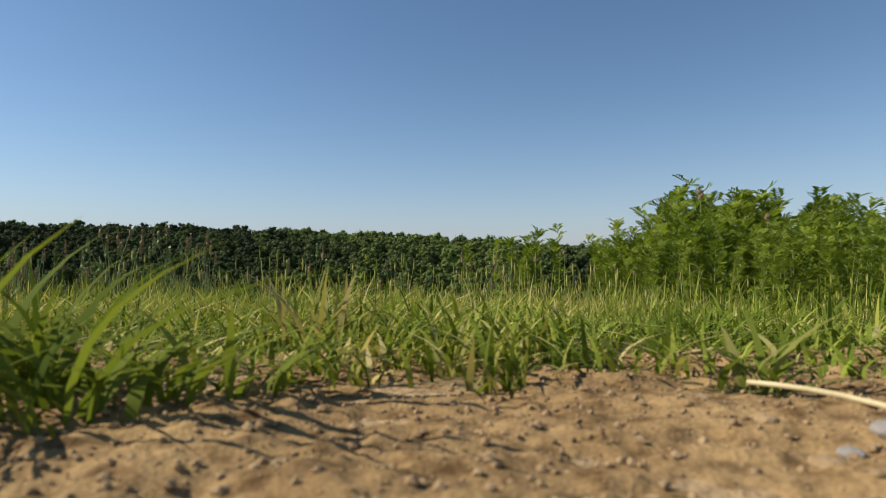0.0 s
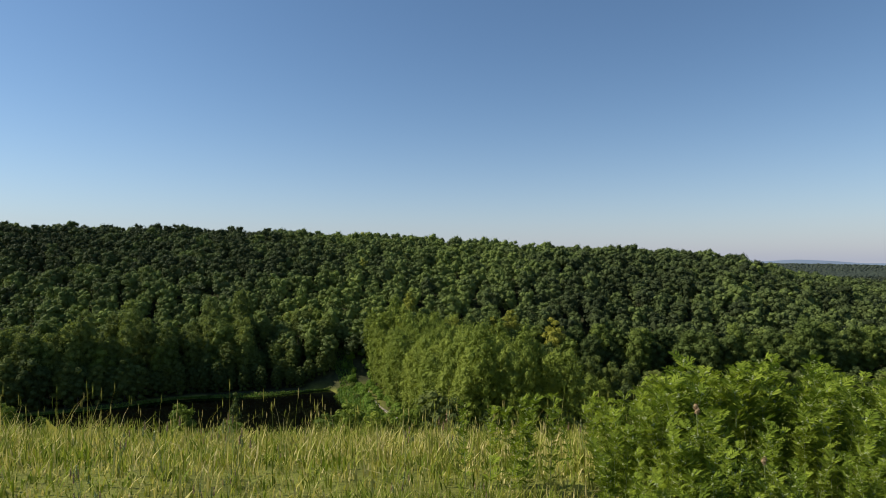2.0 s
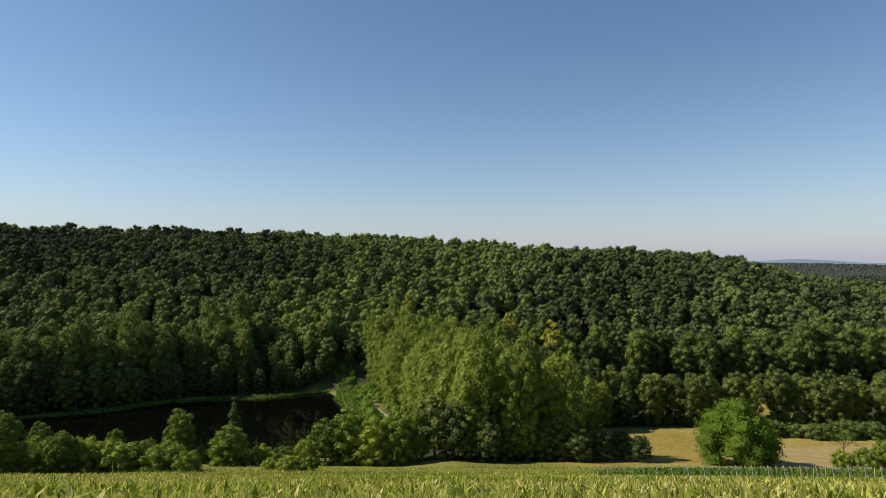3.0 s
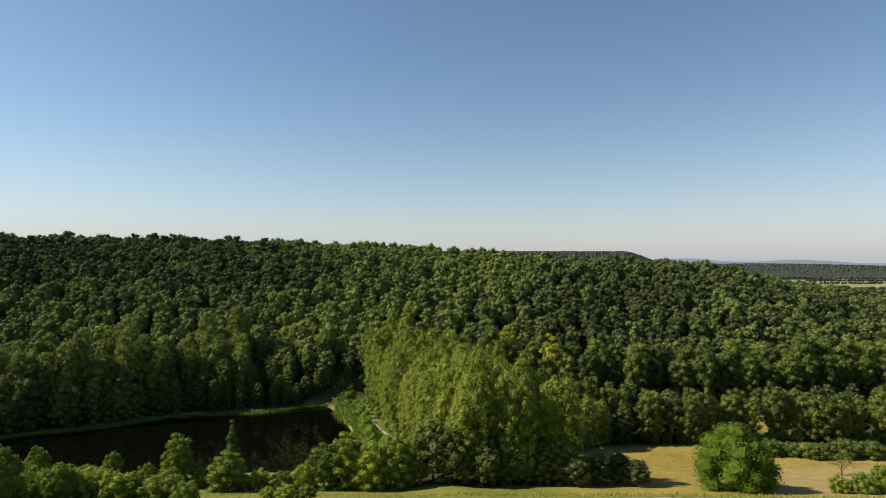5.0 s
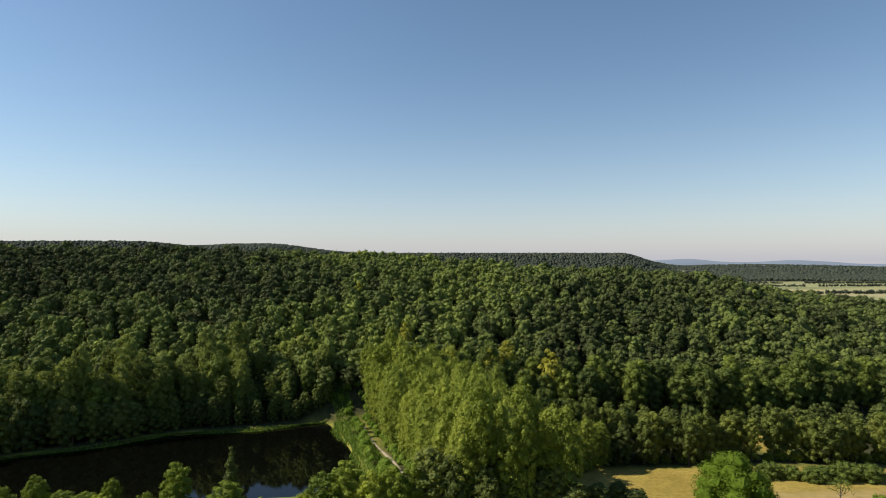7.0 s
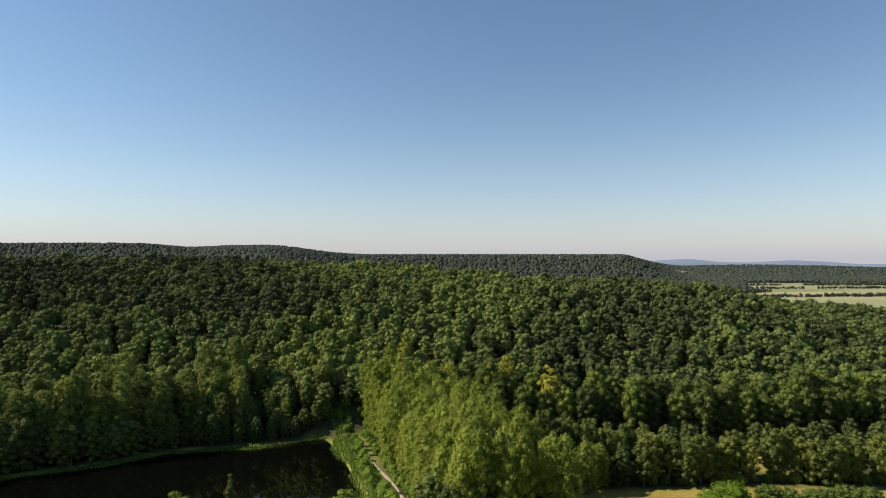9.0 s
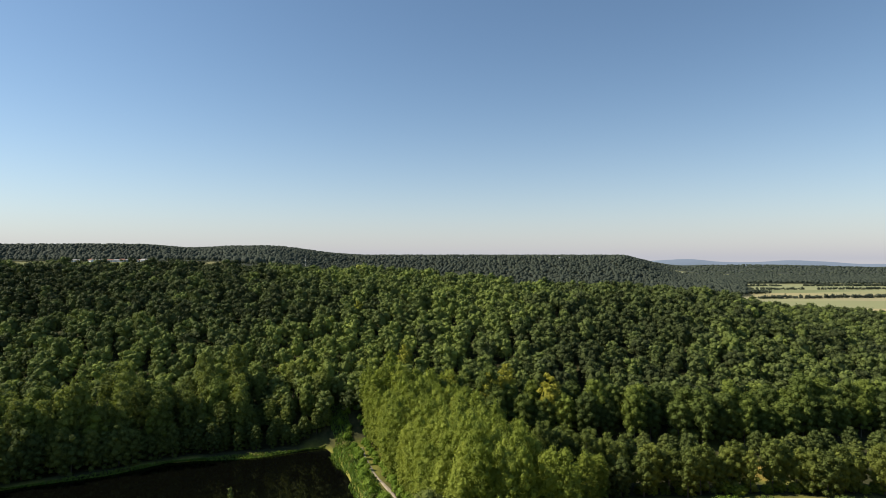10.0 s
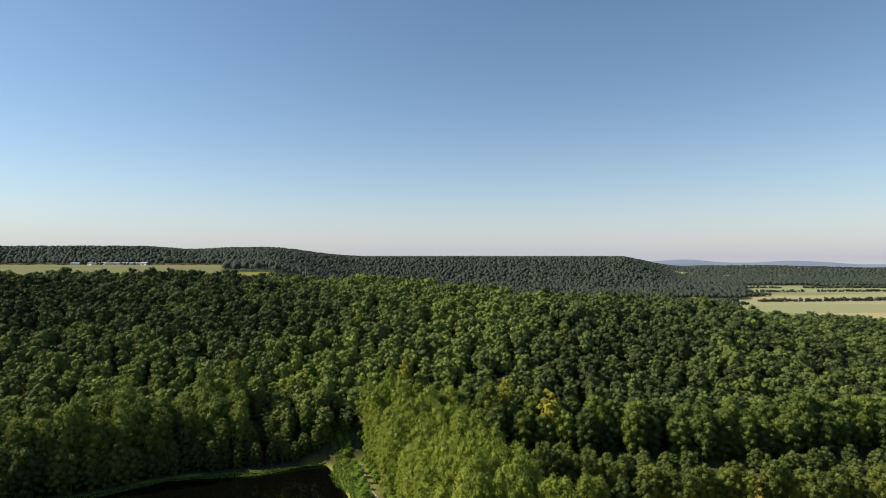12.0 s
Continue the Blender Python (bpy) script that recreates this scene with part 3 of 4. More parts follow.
tree_kind("chestnut", "bank_side_tree", "upright rounded green tree on the near pond bank", "tree", "trees on the near bank", "shell", 12.5, 4.2, -2.6, 34, 4200, 0.24, M_BUSH, 2, low=-0.8)
tree_kind("bush", "bush", "rounded bright green bush on the slope above the pond", "bush", "bushes on the slope", "shell", 6.5, 4.2, -1.6, 24, 2600, 0.22, M_BUSH, 4, low=-0.9, trunk_r=0.12)
tree_kind("willow", "willow_shrub", "grey green willow shrub at the meadow's far side", "bush", "willow shrubs", "shell", 5.5, 4.2, -1.6, 20, 2000, 0.22, M_GREY, 3, low=-0.9, trunk_r=0.1)
tree_kind("bare", "half_bare_tree", "small half-bare greyish tree on the mown meadow", "tree", "", "round", 6.0, 3.2, 2.2, 8, 420, 0.2, M_GREY, 1, trunk_r=0.2, core=0)

rnd = random.Random(4)
# poplar grove along the dam: rows about five metres apart, lower towards the meadow
for gy_ in np.arange(143, 254, 5.4):
    near = (253 - gy_) / 110
    x0, x1 = -42 + (262 - gy_) * 0.337 + 7, 7 + 25 * near
    for gx_ in np.arange(x0, x1, 5.0):
        x, y = gx_ + rnd.uniform(-1.6, 1.6), gy_ + rnd.uniform(-1.6, 1.6)
        side = (gx_ - x0) / (x1 - x0)
        plant("poplar", x, y, rnd.uniform(0.78, 1.0), rnd.uniform(0.9, 1.1) * np.interp(side, [0, 0.2, 0.7, 1], [0.85, 1.02, 1.0, 0.86]))
# dark and paler trees and bushes at the grove's foot
for bearing, h, w in ((-0.02, 15, 12), (0.02, 14, 9), (0.07, 11, 8), (0.105, 10, 7), (0.135, 9, 6), (0.165, 10, 7), (0.19, 10.5, 7.5), (0.225, 8, 7), (0.26, 7.5, 7), (0.295, 7, 6.5), (0.325, 6.5, 6)):
    y = 140 + rnd.uniform(-1, 3)
    plant("bank", bearing * y, y, w / 9.6, h / 16 / (w / 9.6), label="dark leafy tree at the foot of the poplar grove")
for x, y in ((37, 186), (42, 190), (47, 188), (52, 191), (57, 189), (35, 178)):
    plant("bank", x, y, rnd.uniform(0.7, 0.85), rnd.uniform(0.85, 1.0), label="dark leafy tree at the foot of the poplar grove")
# far bank of the pond: a tall wood set back from lower, darker trees at the water
for k in range(132):
    x = -240 + (k % 44) / 43 * 190 + rnd.uniform(-2, 2)
    bank = np.interp(x, [-230, -200, -148, -119, -104, -70, -45], [166, 181, 200, 216, 227, 236, 246])
    low = np.interp(x, [-88, -78, -48, -44], [1, 0.52, 0.52, 0.7])
    y = bank + (8, 15, 24)[k // 44] + rnd.uniform(-3, 4)
    if k % 4 == 1:
        plant("edge", x, y, low * rnd.uniform(0.95, 1.3), rnd.uniform(0.9, 1.15), label="broad dark green tree in the wood on the far pond bank")
    elif k % 13 == 6:
        plant("spire", x, y, low * rnd.uniform(1.3, 1.6), 1.15, label="dark spire-shaped tree among the trees on the far pond bank")
    else:
        plant("shore", x, y, (0.3 + 0.7 * low) * rnd.uniform(0.8, 1.15), low / (0.3 + 0.7 * low) * rnd.uniform(0.74, 1.14))
for k in range(46):
    x = -238 + k * 4.2 + rnd.uniform(-1.5, 1.5)
    bank = np.interp(x, [-230, -200, -148, -119, -104, -70, -45], [166, 181, 200, 216, 227, 236, 246])
    size = np.interp(x, [-236, -118, -108, -50], [1.0, 1.0, 0.72, 0.62]) * rnd.uniform(0.8, 1.15)
    plant("bank", x, bank + rnd.uniform(0.6, 4.5), size, rnd.uniform(0.85, 1.15))
for k in range(34):
    x = -238 + k * 5.6 + rnd.uniform(-2, 2)
    plant("bank", x, np.interp(x, [-230, -200, -148, -119, -104, -70, -45], [166, 181, 200, 216, 227, 236, 246]) + rnd.uniform(10, 22), rnd.uniform(0.8, 1.0), rnd.uniform(0.7, 0.95))
plant("spire", -141, 212, 1.2, 1.5, label="dark spire-shaped tree among the trees on the far pond bank")
plant("spire", -121, 224, 1.1, 1.2, label="dark spire-shaped tree among the trees on the far pond bank")
# alders along the meadow, and a paler upright tree beside the grove
for k in range(70):
    x = 33 + k * 2.4 + rnd.uniform(-1.0, 1.0)
    if 102 < x < 107:
        continue
    plant("alder", x, 193 + rnd.uniform(-5, 6), rnd.uniform(0.8, 1.08), rnd.uniform(0.85, 1.1) * np.interp(x, [30, 50, 75], [1.25, 1.15, 1.0]))
plant("poplar", 44, 182, 0.8, 0.72, label="pale upright poplar between the grove and the meadow")
plant("poplar", 49, 186, 0.75, 0.68, label="pale upright poplar between the grove and the meadow")
for k in range(44):
    x = 40 + k * 4.4 + rnd.uniform(-1.5, 1.5)
    if not 98 < x < 122:
        plant("bank", x, 226 + rnd.uniform(-8, 9), rnd.uniform(0.6, 0.85), rnd.uniform(0.75, 1.0), label="dark undergrowth tree before the wooded hill")
# forest edge
for k in range(58):
    x = -4 + k * 4.5 + rnd.uniform(-1.5, 1.5)
    plant("edge", x, foot_y(x) + (k % 2) * 5 + rnd.uniform(-2, 2), rnd.uniform(0.85, 1.12), rnd.uniform(0.9, 1.1))
for bearing, y, s in ((0.180, 250, 1.28), (0.190, 249, 1.05), (0.015, 252, 1.2), (0.078, 252, 1.25), (0.107, 258, 1.2), (-0.145, 320, 0.95), (-0.066, 270, 1.1)):
    plant("yellow", bearing * y, y, s, 1.0 if y < 300 else 0.85)
plant("oak", 67, 137)
plant("spire", -54, 150, 0.95, 0.95)
plant("bare", 103, 154)
for k in range(10):
    plant("willow", 95 + k * 3.4 + rnd.uniform(-1, 1), 173 + rnd.uniform(-3, 3), rnd.uniform(0.8, 1.05), rnd.uniform(0.8, 1.05))
# trees and bushes on the near bank: bearing, distance, height, width
for bearing, y, h, w in ((-0.452, 139, 12.5, 8.2), (-0.371, 134, 9.6, 9.2), (-0.505, 139, 6, 4.8), (-0.563, 150, 6.5, 5.6), (-0.69, 140, 10, 6.4), (-0.61, 148, 3.6, 7), (-0.65, 148, 3.8, 7),
                         (-0.585, 147, 3.4, 6), (-0.315, 138, 5, 6), (-0.275, 137, 4.6, 6), (-0.24, 138, 6.5, 6.5), (-0.205, 139, 10.5, 9.5), (-0.165, 140, 13, 11), (-0.125, 138, 12, 9),
                         (-0.085, 139, 12.5, 9), (-0.053, 141, 12, 7), (-0.60, 127, 5, 8), (-0.655, 125, 6, 8), (-0.415, 138, 4, 5), (-0.345, 137, 4, 5), (0.665, 134, 4.5, 5), (0.705, 133, 5, 6), (0.735, 135, 6.5, 6), (0.77, 134, 6, 7)):
    plant("chestnut" if h > 9 else "bush", bearing * y, y, w / 8.4, h / (12.5 if h > 9 else 6.5) / (w / 8.4))
# scrub on the slope below the start
for bearing, y, h, w in ((-0.56, 113, 6.5, 9), (-0.48, 114, 6, 9.5), (-0.44, 112, 4.5, 6), (-0.525, 116, 6, 7), (-0.27, 118, 3.2, 5), (-0.235, 119, 3, 5), (-0.30, 120, 2.6, 4), (-0.62, 112, 7, 8), (-0.66, 108, 8, 9), (-0.58, 120, 6, 7),
                         (-0.70, 118, 7, 8), (-0.75, 124, 7, 8), (-0.79, 116, 7, 9), (-0.735, 112, 6, 8)):
    plant("bush", bearing * y, y, w / 8.4, h / 6.5 / (w / 8.4))
for k in range(34):
    plant("bush", 36 + k * 4.6 + rnd.uniform(-1, 1), 191 + rnd.uniform(-1, 4), rnd.uniform(0.45, 0.8), rnd.uniform(0.8, 1.2))
for x, y, s in ((-76, 101, 0.95), (-84, 106, 1.0), (-69, 106, 0.6)):
    plant("chestnut", x, y, s)

# ---- the wooded hill: one mass of trees ----
rng = np.random.default_rng(8)
stock = []
for k in range(8):
    lb = lobes_dome(rng, rng.uniform(14.5, 17), rng.uniform(4.2, 5.6), 3.0, 21)
    stock.append(foliage(rng, lb, 500, 0.37, 1.0, -0.3, 0.86, 14, 0.16))
X, Y = np.meshgrid(np.arange(-480, 480, 6.9), np.arange(250, 600, 6.6))
X, Y = X.ravel() + rng.uniform(-2.8, 2.8, X.size), Y.ravel() + rng.uniform(-2.6, 2.6, X.size)
ok = (Y > foot_y(X) + 8) & (Y < crest_y(X) + 14) & (np.abs(X) < 0.79 * Y)
X, Y = X[ok], Y[ok]
# the upper left slope's shade is put into leaf tint; right side toned darker
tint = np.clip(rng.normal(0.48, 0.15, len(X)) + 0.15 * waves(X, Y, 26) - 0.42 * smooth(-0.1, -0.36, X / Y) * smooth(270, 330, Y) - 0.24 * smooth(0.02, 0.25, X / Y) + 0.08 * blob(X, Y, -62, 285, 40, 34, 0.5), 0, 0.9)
sc = rng.uniform(0.78, 1.1, len(X))
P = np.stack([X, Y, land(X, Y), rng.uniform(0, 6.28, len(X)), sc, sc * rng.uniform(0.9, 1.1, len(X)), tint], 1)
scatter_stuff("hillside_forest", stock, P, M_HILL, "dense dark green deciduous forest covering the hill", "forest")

# ---- far woods ----
dome_f = ICO_F[(ICO_V[ICO_F][:, :, 2].mean(1) > -0.45)]
stock = [[(ICO_V * rng.uniform(0.82, 1.12, (12, 1)) * (6.2, 6.2, 5.2) + (0, 0, 7.5), dome_f)] for k in range(6)]
X, Y = rng.uniform(-1, 1, 40000), rng.uniform(0, 1, 40000)
Y = np.where(np.arange(len(Y)) < 29000, 700 + 1670 * Y ** 0.8, 1740 + 2300 * Y ** 1.3)
X = X * 0.9 * Y
U = X / Y
ok = ((U < 0.515) & (Y < 2350) & (Y > np.where(U < -0.37, 1175, np.where(U < -0.06, 740, 1235)))) | ((U > 0.2) & (Y > 1760))
ok &= opening(X, Y) < 0.5
X, Y = X[ok], Y[ok]
s = rng.uniform(0.6, 0.95, len(X)) * np.clip(1 + (Y - 1200) / 3600, 0.9, 3)
P = np.stack([X, Y, land(X, Y) - 1, rng.uniform(0, 6.28, len(X)), s, rng.uniform(0.8, 1.15, len(X)), np.clip(rng.normal(0.45, 0.22, len(X)), 0, 1)], 1)
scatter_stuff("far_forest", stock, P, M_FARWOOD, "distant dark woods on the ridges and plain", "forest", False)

# ---- reeds and shrubs on the dam and the banks ----
rng = np.random.default_rng(21)


def blades(rng, x, y, z, h, w, lean=0.5, turn=None, tint=None, segs=3):
    """Curved grass blades: rows of base, height and width. Returns vertices, faces and a tint for each vertex."""
    n = len(x)
    t = rng.uniform(0, 2 * np.pi, n) if turn is None else turn
    d = np.stack([np.cos(t), np.sin(t)], 1)
    side = np.stack([-d[:, 1], d[:, 0]], 1)
    bow = h * np.abs(rng.normal(lean, 0.35, n))
    V = []
    for k in range(segs + 1):
        g = k / segs
        out = bow * g * g
        up = h * g * (1 - 0.28 * g * np.clip(bow / h, 0, 1.6))
        ww = w * (1 - g) ** 0.7 * (0.55 + 0.9 * min(g * 2.5, 1)) if k < segs else w * 0.03
        c = np.stack([x + d[:, 0] * out, y + d[:, 1] * out, z + up], 1)
        e = np.stack([side[:, 0] * ww, side[:, 1] * ww, np.zeros(n)], 1) * 0.5
        V += [c - e, c + e]
    V = np.stack(V, 1)
    m = 2 * (segs + 1)
    F = np.array([(2 * k, 2 * k + 1, 2 * k + 3, 2 * k + 2) for k in range(segs)])
    F = (F[None] + (np.arange(n) * m)[:, None, None]).reshape(-1, 4)
    tn = np.repeat(rng.uniform(0, 1, n) if tint is None else tint, m)
    return V.reshape(-1, 3), F, tn


n = 8000
yy = rng.uniform(160, 262, n)
line = -42 + (262 - yy) * 0.337
xx = line - 2 - rng.random(n) ** 1.3 * (7 + 5 * np.sin(yy / 11) ** 2)
far = rng.random(n) < 0.4
g = rng.random(n)
xx = np.where(far, -48 - g * 100, xx)
yy = np.where(far, np.interp(xx, [-200, -148, -119, -104, -70, -48], [178, 196, 212, 223, 231, 241]) + rng.uniform(-2.0, 0.8, n) * (0.6 + 0.5 * np.sin(xx / 7)), yy)
ok = (in_pond(xx, yy) < 2.2) & (np.abs(yy - 210) < 56)
xx, yy = xx[ok], yy[ok]
zz = np.maximum(land(xx, yy), WATER_Z - 0.2)
v, f, tn = blades(rng, xx, yy, zz, rng.uniform(0.5, 1.5, len(xx)) * np.where(far[ok], 0.6, 1.2), rng.uniform(0.25, 0.6, len(xx)), 0.4, segs=2)
tagged(new("reeds", mesh_from("reeds", [(v, f)], M_REED, tn)), "bright green reeds and rank grass on the pond bank", "reeds", kind="stuff")
for k in range(26):
    y = 166 + k * 3.6 + rnd.uniform(-1, 1)
    plant("dam" if k % 5 else "willow", -42 + (262 - y) * 0.337 - rnd.choice((2.5, 4.0, 5.8)), y, rnd.uniform(0.5, 1.0) * (1 if k % 5 else 0.5), rnd.uniform(0.9, 1.3))
for k in range(24):
    y = 170 + k * 3.7 + rnd.uniform(-1, 1)
    plant("dam", -42 + (262 - y) * 0.337 + rnd.choice((2.1, 3.0, 3.8)), y, rnd.uniform(0.4, 0.8), rnd.uniform(0.9, 1.3))

# ---- hedges and tree lines between the far fields ----
stock = [foliage(rng, lobes_round(rng, 9, 4.8, 0.0, 2), 14, 1.9, 1.0, -0.5, 0.9, 2) for k in range(3)]
rows = []
for (ax, ay), (bx, by), count in (((430, 1040), (560, 1075), 90), ((470, 1120), (1000, 1190), 330), ((580, 1440), (1300, 1500), 330), ((600, 1640), (1400, 1660), 420), ((430, 1180), (600, 1500), 90)):
    for k in range(count):
        g = k / count + rng.normal(0, 0.004)
        if math.sin(g * 11 + ax) + 0.6 * math.sin(g * 29 + ay) > 1.05:
            continue
        x, y = ax + (bx - ax) * g + rng.normal(0, 2), ay + (by - ay) * g + rng.normal(0, 2)
        s = rng.uniform(0.4, 0.9)
        rows.append((x, y, ground_z(x, y) - 0.5, rng.uniform(0, 6.28), s, s * rng.uniform(0.8, 1.2), rng.uniform(0.2, 0.9)))
for k in range(240):
    g = rng.random()
    x, y = 470 + 250 * g + rng.normal(0, 10), 1270 + 45 * g + rng.normal(0, 22 * (1 - 0.7 * g))
    s = rng.uniform(0.7, 1.1)
    rows.append((x, y, ground_z(x, y) - 0.5, rng.uniform(0, 6.28), s, s * rng.uniform(0.8, 1.2), rng.uniform(0.2, 0.7)))
for k in range(24):
    y = 1132 + rng.normal(0, 5)
    x = rng.choice((-0.70, -0.655, -0.607, -0.58, -0.55, -0.53, -0.51, -0.49)) * y + rng.normal(0, 6)
    s = rng.uniform(0.3, 0.75)
    rows.append((x, y, ground_z(x, y) - 0.5, rng.uniform(0, 6.28), s, s * rng.uniform(0.8, 1.2), rng.uniform(0.2, 0.9)))
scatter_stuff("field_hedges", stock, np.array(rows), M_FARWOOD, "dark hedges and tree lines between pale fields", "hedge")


# ---- farm buildings behind the wood ----
def house(x, y, w, d, h, turn, grey, big=False):
    z = ground_z(x, y)
    ob = tagged(new("farm_building"), "white farm building with a %s pitched roof at the field's edge" % ("grey" if grey else "red"), "house", "farm buildings")
    ob.matrix_basis = pose(x, y, z, 0, 0, turn)
    r = h * 0.45
    wv = [(sx * w / 2, sy * d / 2, zz) for zz in (-1, h) for sx, sy in ((-1, -1), (1, -1), (1, 1), (-1, 1))] + [(-w / 2, 0, h + r), (w / 2, 0, h + r)]
    part("wall", mesh_from("wall", [(wv, [(0, 1, 5, 4), (1, 2, 6, 5), (2, 3, 7, 6), (3, 0, 4, 7)]), (wv, [(4, 7, 8), (6, 5, 9)])], M_WALL), ob)
    o = 0.5
    e = h - r * o / (d / 2)
    rv = [(-w / 2 - o, -d / 2 - o, e), (w / 2 + o, -d / 2 - o, e), (w / 2 + o, 0, h + r + 0.05), (-w / 2 - o, 0, h + r + 0.05), (-w / 2 - o, d / 2 + o, e), (w / 2 + o, d / 2 + o, e)]
    rv += [(a, b, c + 0.3) for a, b, c in rv]
    part("roof", mesh_from("roof", [(rv, [(0, 3, 2, 1), (3, 4, 5, 2), (6, 7, 8, 9), (9, 8, 11, 10), (0, 1, 7, 6), (4, 10, 11, 5), (1, 2, 8, 7), (2, 5, 11, 8), (0, 6, 9, 3), (3, 9, 10, 4)])], M_ROOF2 if grey else M_ROOF), ob)
    for k in range(int(w // 5)):
        cx = -w / 2 + 2.5 + k * 5
        bv = [(cx + a, -d / 2 - b, c) for b in (0.0, 0.08) for a, c in ((-0.7, 1.2), (0.7, 1.2), (0.7, 2.6), (-0.7, 2.6))]
        part("window", mesh_from("window", [(bv, [(4, 5, 6, 7), (0, 4, 7, 3), (5, 1, 2, 6), (7, 6, 2, 3), (0, 1, 5, 4)])], M_WINDOW), ob)
    return ob


rnd = random.Random(9)
for k, (bearing, w, grey) in enumerate(((-0.625, 20, True), (-0.598, 12, False), (-0.588, 16, True), (-0.576, 12, True), (-0.566, 14, False), (-0.556, 18, True), (-0.545, 12, False), (-0.536, 14, True), (-0.526, 16, True), (-0.516, 12, False), (-0.507, 18, True))):
    y = 1150 + rnd.uniform(-14, 14)
    house(bearing * y, y, w * 0.72, rnd.uniform(8, 10), rnd.uniform(3, 4.4), rnd.uniform(-25, 25), grey)

# radio mast above the crest
mast = tagged(new("radio_mast"), "slim pale lattice mast rising over the treetops", "mast")
mast.matrix_basis = pose(-0.2335 * 480, 480, ground_z(-0.2335 * 480, 480)) @ Matrix.Scale(0.68, 4)
mv = [tube([(math.cos(a) * 0.35, math.sin(a) * 0.35, -1), (math.cos(a) * 0.18, math.sin(a) * 0.18, 30)], [0.07, 0.05], 4) for a in (0.5, 2.6, 4.7)]
part("legs", mesh_from("legs", mv, M_MAST), mast)
bv = []
for k in range(24):
    q = [(math.cos(a) * (0.35 - 0.0057 * (k + d) * 1.25), math.sin(a) * (0.35 - 0.0057 * (k + d) * 1.25), (k + d) * 1.25) for a, d in ((0.5, 0), (2.6, 1), (4.7, 0), (0.5, 1))]
    bv.append(tube(q, [0.03] * 4, 3))
part("lattice", mesh_from("lattice", bv, M_MAST), mast)
part("antenna", mesh_from("antenna", [tube([(0, 0, 29.5), (0, 0, 33)], [0.08, 0.04], 6)], M_MAST), mast)

# ---- vineyard below the slope ----
row_len = 37
stock_row = None
for k in range(26):
    x, y0 = 26 + k * 1.85, 68
    z0, z1 = ground_z(x, y0), ground_z(x, y0 + row_len)
    m = pose(x, y0, z0) @ Matrix.Rotation(math.atan2(z1 - z0, row_len), 4, "X")
    if stock_row is None:
        stock_row = tagged(new("vine_row"), "green vine row on wooden posts across the slope", "vines", "vine rows")
        lb = [(0, q, 0.75 + 0.1 * math.sin(q * 2.1), 0.33, 1.35) for q in np.arange(0.4, row_len, 0.85)]
        part("vines", mesh_from("vines", foliage(rng, lb, 520, 0.2, 1.0, -0.8, 0.7), M_VINE), stock_row)
        post = mesh_from("post", [tube([(0, 0, -0.6), (0, 0, 1.55)], [0.05, 0.045], 6)], M_POST)
        for q in range(8):
            part("post", post, stock_row).location = (0, 0.1 + q * (row_len - 0.2) / 7, 0)
        stock_row.matrix_basis = m
    else:
        copy_thing(stock_row, Matrix.Identity(4)).matrix_basis = m

# ---- the earth patch under the start ----
def value_noise(x, y, size, seed):
    """Smooth random heights on a lattice."""
    r = np.random.default_rng(seed).random((256, 256))
    a, b = x / size + 50, y / size + 50
    i, j = np.floor(a).astype(int), np.floor(b).astype(int)
    s, t = a - i, b - j
    s, t = s * s * (3 - 2 * s), t * t * (3 - 2 * t)
    i, j = i % 255, j % 255
    return (r[i, j] * (1 - s) + r[i + 1, j] * s) * (1 - t) + (r[i, j + 1] * (1 - s) + r[i + 1, j + 1] * s) * t - 0.5


def soil_height(x, y):
    z = 0.006 * value_noise(x, y, 0.07, 1) + 0.0045 * value_noise(x, y, 0.022, 2) + 0.0035 * value_noise(x, y, 0.008, 3) + 0.0016 * value_noise(x, y, 0.0035, 4)
    return z * smooth(0.0, 0.1, np.hypot(x, y))


sx, sy = np.meshgrid(np.linspace(-0.36, 0.36, 320), np.linspace(0.04, 0.44, 180))
edge = np.minimum(np.minimum(0.36 - np.abs(sx), sy - 0.04), 0.44 - sy)
sz = land(sx, sy) + 0.002 + soil_height(sx, sy) - 0.012 * smooth(0.03, 0.0, edge)
nx_, ny_ = sx.shape[1], sx.shape[0]
i, j = np.meshgrid(np.arange(ny_ - 1), np.arange(nx_ - 1), indexing="ij")
sf = np.stack([i * nx_ + j, i * nx_ + j + 1, (i + 1) * nx_ + j + 1, (i + 1) * nx_ + j], -1).reshape(-1, 4)


